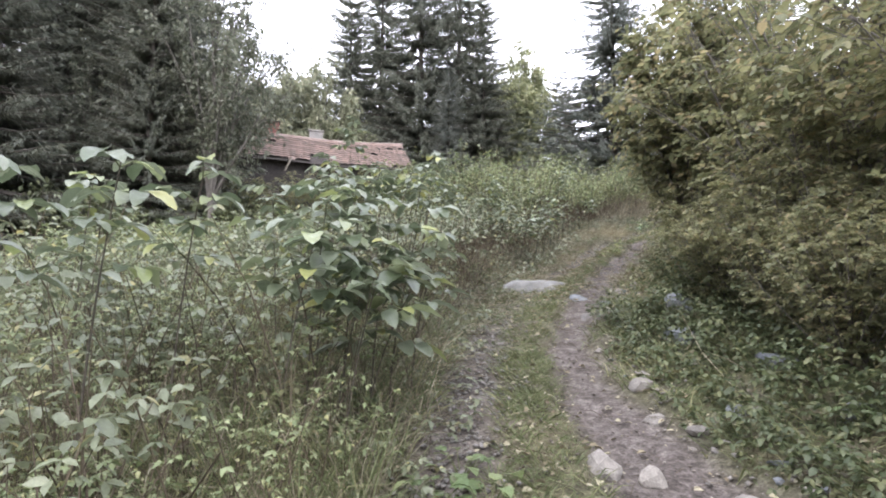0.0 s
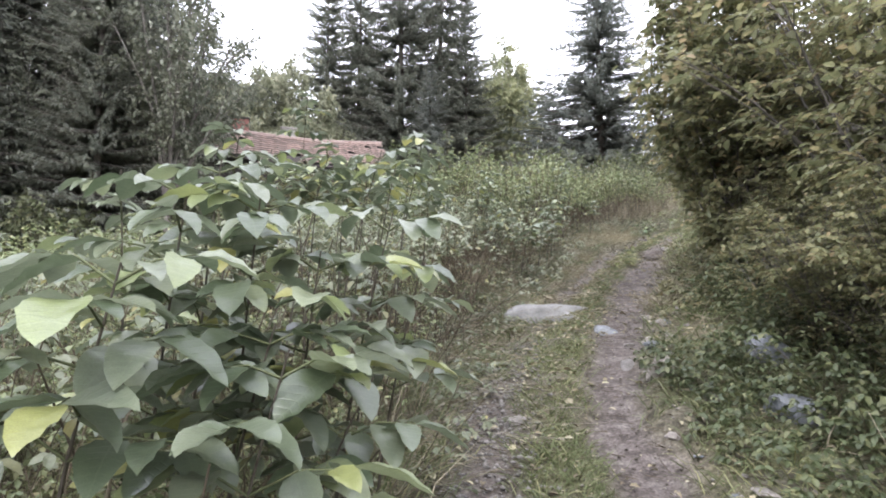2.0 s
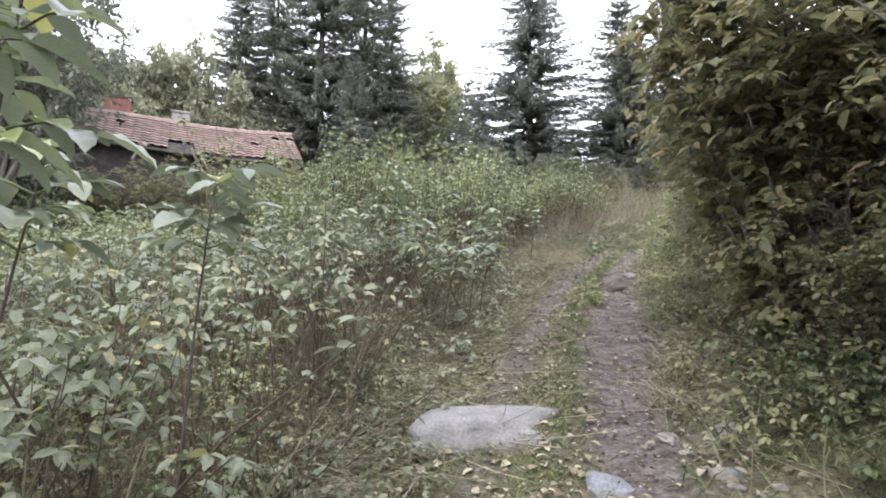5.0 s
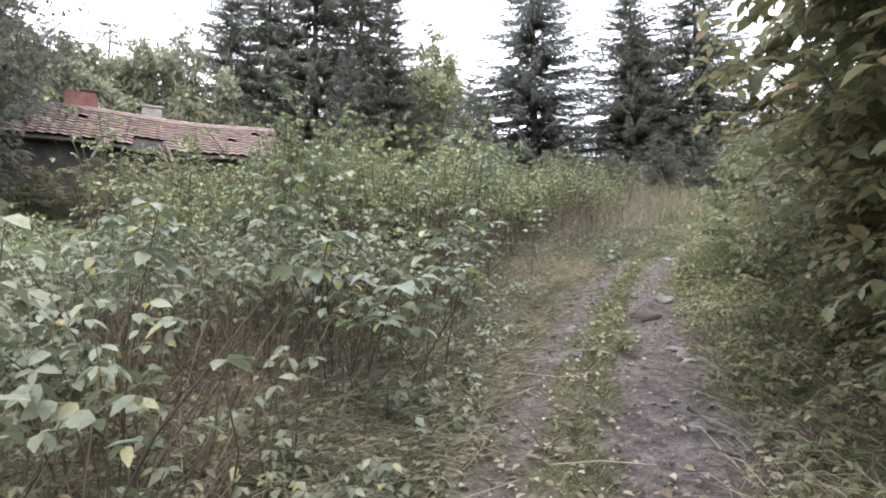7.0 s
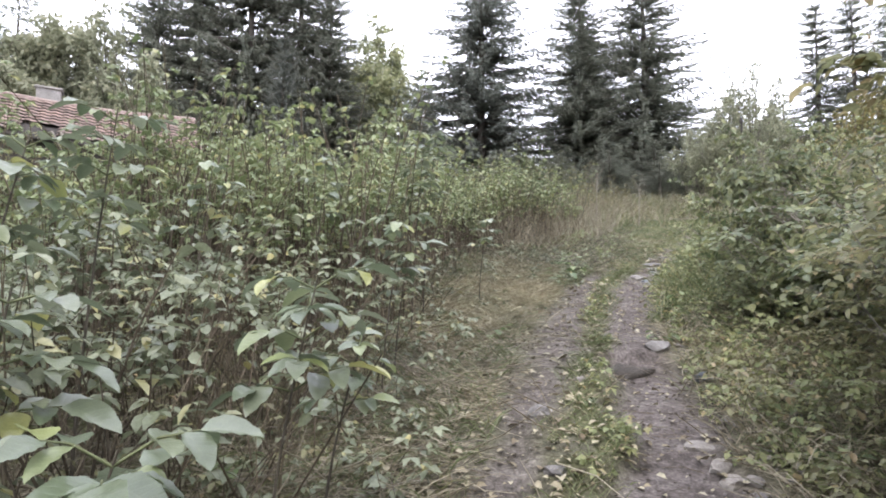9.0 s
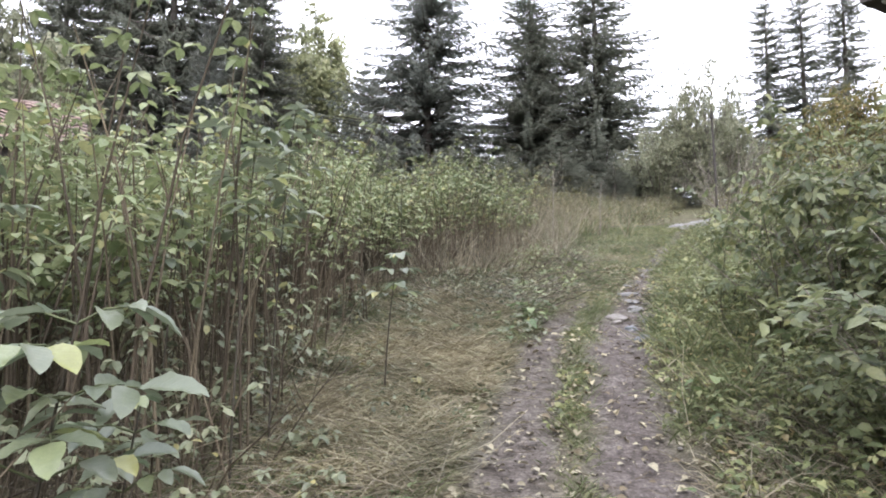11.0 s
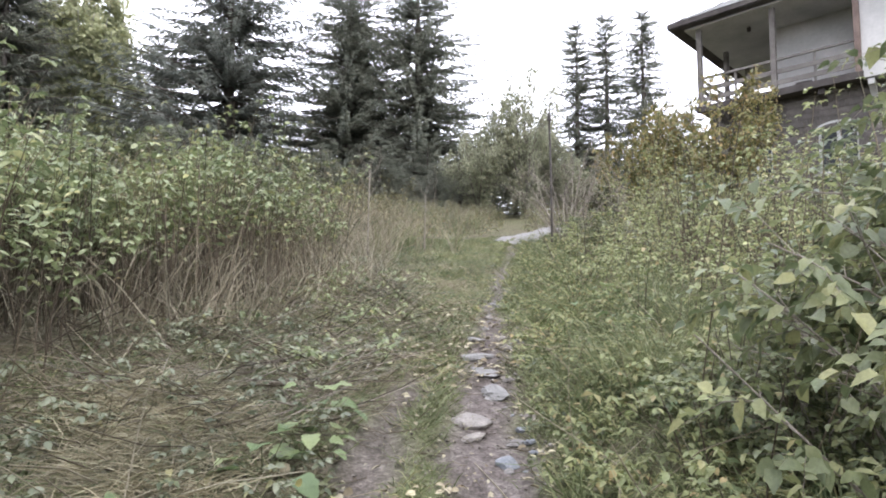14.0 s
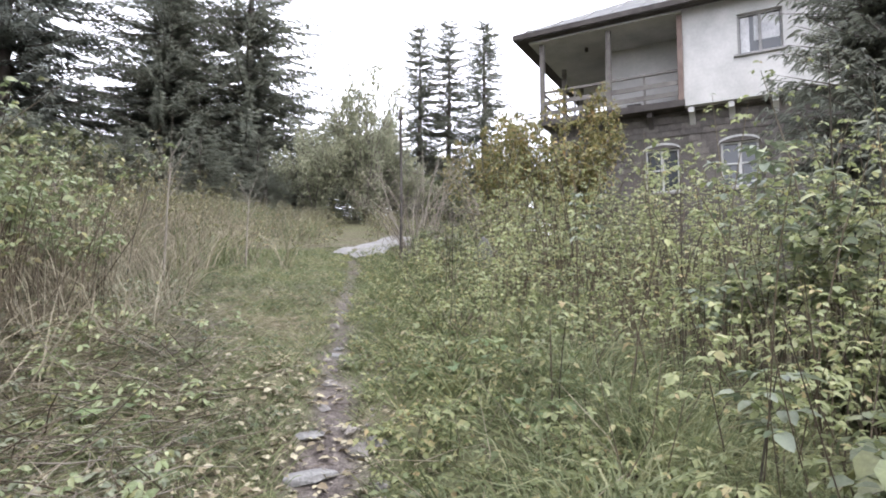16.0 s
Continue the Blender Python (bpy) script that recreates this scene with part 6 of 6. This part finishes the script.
def broad_leaf(seed):
    """A broad lobed leaf, 1 long: cupped blade with five blunt lobes on a sunken midrib."""
    rs = random.Random(seed)
    bm = bmesh.new()
    n = 10
    half = [0.0, 0.34, 0.46, 0.44, 0.37, 0.42, 0.36, 0.27, 0.26, 0.13, 0.0]
    mid, lf, rt = [], [], []
    for i in range(n + 1):
        t = i / n
        z = 0.1 * math.sin(t * 2.6) - 0.16 * t * t
        mid.append(bm.verts.new((0, t, z - 0.015)))
        if 0 < i < n:
            w = half[i] * rs.uniform(0.9, 1.1)
            for side, g in ((lf, -1), (rt, 1)):
                side.append(bm.verts.new((g * w, t - 0.05 * w, z + 0.12 * w + rs.uniform(-0.03, 0.03))))
    for side, flip in ((lf, False), (rt, True)):
        for i in range(n):
            q = [mid[i], mid[i + 1]] + ([side[i]] if i < n - 1 else []) + ([side[i - 1]] if i > 0 else [])
            bm.faces.new(q[::-1] if flip else q)
    me = bpy.data.meshes.new("leaf")
    bm.to_mesh(me)
    bm.free()
    me.materials.append(M_fresh)
    me.polygons.foreach_set("use_smooth", [True] * len(me.polygons))
    return me


BROAD = [broad_leaf(k) for k in (1, 2, 3)]


def weed_clump(x, y, leaves, size, seed):
    rs = random.Random(seed)
    root = thing("weed_clump", "low clump of broad fresh green leaves beside the track", "plant", pose(x, y, float(land(x, y)) - 0.02), "broad-leaved weeds along the track")
    for i in range(leaves):
        a = i * 2.4 + rs.uniform(-0.3, 0.3)
        up = rs.uniform(0.25, 1.6)
        ln = size * rs.uniform(0.8, 2.4)
        d = Vector((math.cos(a), math.sin(a), up)).normalized()
        tip = d * ln
        st = put_mesh("leaf_stalk", arr_mesh("leaf_stalk", *tubes(np.array([[(0, 0, 0), tip * 0.5 + Vector((0, 0, 0.03 * ln)), tip]]), np.array([[0.004, 0.003, 0.002]]), 4)), M_greenstem, root)
        lf = new("leaf", BROAD[rs.randrange(3)])
        lf.parent = st
        lf.matrix_basis = Matrix.Translation(tip) @ Euler((rs.uniform(-0.5, 0.25), rs.uniform(-0.3, 0.3), a - math.pi / 2 + rs.uniform(-0.5, 0.5))).to_matrix().to_4x4() @ Matrix.Scale(size * rs.uniform(0.7, 1.25), 4)


for i, (x, y, n, size) in enumerate([
    (5.95, 17.0, 13, 0.13), (6.25, 17.4, 12, 0.14), (5.7, 16.87, 6, 0.17), (5.35, 16.4, 8, 0.1), (4.95, 16.9, 8, 0.1), (6.7, 18.1, 9, 0.1), (7.6, 19.3, 9, 0.1),
    (7.9, 16.0, 14, 0.13), (8.15, 16.3, 11, 0.12), (10.0, 18.0, 15, 0.14), (10.35, 17.7, 14, 0.13), (9.7, 18.3, 12, 0.12), (9.25, 17.3, 11, 0.11), (10.6, 18.6, 12, 0.13), (9.9, 17.2, 10, 0.12), (7.3, 15.2, 10, 0.1), (6.9, 14.6, 9, 0.1),
    (0.05, 2.75, 10, 0.12), (-0.2, 2.9, 9, 0.11), (-0.05, 3.2, 8, 0.1), (0.0, 6.2, 8, 0.09), (0.35, 7.4, 8, 0.09), (2.3, 3.3, 10, 0.1), (2.5, 4.4, 10, 0.1), (2.2, 2.6, 9, 0.1), (2.45, 6.6, 8, 0.09), (3.5, 9.6, 9, 0.09), (3.9, 10.4, 9, 0.09), (4.4, 11.2, 9, 0.1), (1.55, 11.9, 8, 0.09), (3.3, 15.4, 7, 0.1), (3.6, 13.9, 7, 0.1), (5.0, 13.4, 9, 0.1), (5.7, 13.9, 9, 0.1), (6.0, 14.4, 10, 0.11), (5.5, 12.9, 9, 0.1),
]):
    weed_clump(x, y, n + 3, size * (1.05 if x > 7.2 else 0.82), 700 + i)

# rubble along the eroded side of the right-hand rut
rs = random.Random(21)
for i in range(96):
    y = rs.uniform(2.4, 8.2) if i < 40 else rs.uniform(10.2, 13.0) if i < 64 else rs.uniform(15.8, 18.6)
    x = float(along(RIGHT_RUT, y)) + (0.42 if i < 40 else 0.5 if i < 64 else 0.3) + rs.gauss(0, 0.13)
    sz = 0.02 + 0.06 * rs.random() ** 2
    rock("stone", "small loose stone at the rut's eroded edge", x, y, sz * rs.uniform(0.9, 1.5), sz, sz * rs.uniform(0.35, 0.8), rs.uniform(0, 180), 900 + i, M_slate if rs.random() < 0.25 else M_stone, 0.4, "stones of the track", rs.uniform(-12, 12))

# dry stalks and the pole by the road


def umbel(x, y, h, seed):
    rs = random.Random(seed)
    root = thing("hogweed_stalk", "dry pale hogweed stalk with bare umbel spokes", "plant", pose(x, y, float(land(x, y)) - 0.02), "dry hogweed stalks")
    put_mesh("stem", arr_mesh("stem", *tubes(np.array([[(0, 0, 0), (0.02, 0.01, h * 0.5), (0.03, 0, h * 0.8)]]), np.array([[0.016, 0.012, 0.008]]), 6)), M_twig, root)
    for k in range(9):
        a = k * 2.4
        o = np.array([math.cos(a), math.sin(a), 0])
        st = np.array([0.03, 0, h * (0.55 + 0.25 * (k / 8))])
        ln = h * rs.uniform(0.14, 0.24)
        pts = np.array([[st, st + o * ln * 0.45 + [0, 0, ln * 0.7], st + o * ln * 0.7 + [0, 0, ln * 1.2]]])
        put_mesh("spoke", arr_mesh("spoke", *tubes(pts, np.array([[0.006, 0.004, 0.002]]), 4)), M_twig, root)
    return root


umbel(10.2, 23.6, 2.3, 1)
umbel(12.1, 24.4, 1.7, 2)
umbel(9.2, 24.8, 1.5, 3)
pole = thing("pole", "thin dark pole standing by the road", "pole", pose(15.0, 23.3, float(land(15.0, 23.3)) - 0.05))
put_mesh("shaft", arr_mesh("shaft", *tubes(np.array([[(0, 0, 0), (0, 0, 1.5), (-0.05, 0, 3.1)]]), np.array([[0.03, 0.027, 0.025]]), 8)), M_darkwood, pole)
put_mesh("cap", arr_mesh("cap", *tubes(np.array([[(-0.05, 0, 3.1), (-0.05, 0, 3.3)]]), np.array([[0.06, 0.02]]), 8)), M_darkwood, pole)

# roof tiles of the cottage
w, g = 0.34, 0.31
prof = [(-0.5, 0.0), (-0.3, 0.035), (-0.05, 0.04), (0.15, 0.01), (0.5, 0.0)]
tv, tf = [], []
for a, b in prof:
    for q in (0.0, 1.0):
        for th in (0.0, -0.018):
            tv.append((a * w * 1.03, q * g * 1.15, b + th + 0.075 * q))
for i in range(len(prof) - 1):
    o = i * 4
    tf += [(o, o + 2, o + 6, o + 4), (o + 1, o + 5, o + 7, o + 3), (o + 2, o + 3, o + 7, o + 6)]
TILE = arr_mesh("tile", tv, tf)
TILE.materials.append(M_tile)
slope = math.atan2(RZ - EZ, HW)
rest_v, rest_f, cnt = [], [], 0
rows_n, cols_n = int(math.hypot(HW, RZ - EZ) / g), int(LEN / w)
rs = random.Random(9)
for c in range(cols_n):
    x = -0.2 - c * w
    for r in range(rows_n):
        if -5.6 < x < -4.5 and r > rows_n * 0.65 + rs.uniform(-1, 2) or rs.random() < 0.012:
            continue
        d = r * g
        m = Matrix.Translation((x, d * math.cos(slope), RZ - d * math.sin(slope) + 0.0 + float(sag(x)))) @ Euler((-slope, 0, rs.uniform(-0.03, 0.03))).to_matrix().to_4x4()
        if r == rows_n - 1 and rs.random() < 0.12:
            m = m @ Euler((-0.3, 0, rs.uniform(-0.4, 0.4))).to_matrix().to_4x4()
        if cnt < 300:
            t = new("tile", TILE)
            t.parent = front_roof
            t.matrix_basis = m
            cnt += 1
        else:
            o = len(rest_v)
            rest_v += [tuple(m @ Vector(p)) for p in tv]
            rest_f += [tuple(o + k for k in q) for q in tf]
tagged(put_mesh("far_tiles", arr_mesh("far_tiles", rest_v, rest_f), M_tile, front_roof), "clay roof tiles", kind="stuff")

# rubble blocks of the stone ground floor, course by course
rs = random.Random(12)
blocks = []
for k in range(5):
    bm = box(-0.5, 0.5, -0.5, 0.5, -0.5, 0.5)
    bmesh.ops.bevel(bm, geom=bm.edges[:], offset=0.07, segments=1, affect="EDGES")
    for v in bm.verts:
        v.co += Vector((rs.uniform(-0.06, 0.06), rs.uniform(-0.06, 0.06), rs.uniform(-0.07, 0.07)))
    bmesh.ops.reverse_faces(bm, faces=bm.faces[:])
    me = bpy.data.meshes.new("stone_block")
    bm.to_mesh(me)
    bm.free()
    me.materials.append(M_masonry)
    blocks.append(me)
z = 8.3
while z < 12.25:
    hh = rs.uniform(0.24, 0.36)
    hh = min(hh, 12.3 - z)
    x = -4.6
    while x < 5.4:
        ww = rs.uniform(0.35, 0.75)
        x1 = min(x + ww, 5.5)
        if not any(x < q[1] + 0.08 and x1 > q[0] - 0.08 and z < q[3] + 0.4 and z + hh > q[2] - 0.15 for q in (G1, G2, (3.2, 4.4, 9.2, 10.95))):
            ob = new("stone_block", blocks[rs.randrange(5)])
            ob.parent = stone_wall
            ob.matrix_basis = Matrix.Translation(((x + x1) / 2, 0.62, z + hh / 2)) @ Matrix.Diagonal((x1 - x - 0.02, 0.07 + rs.uniform(0, 0.03), hh - 0.02, 1))
        x = x1
    z += hh
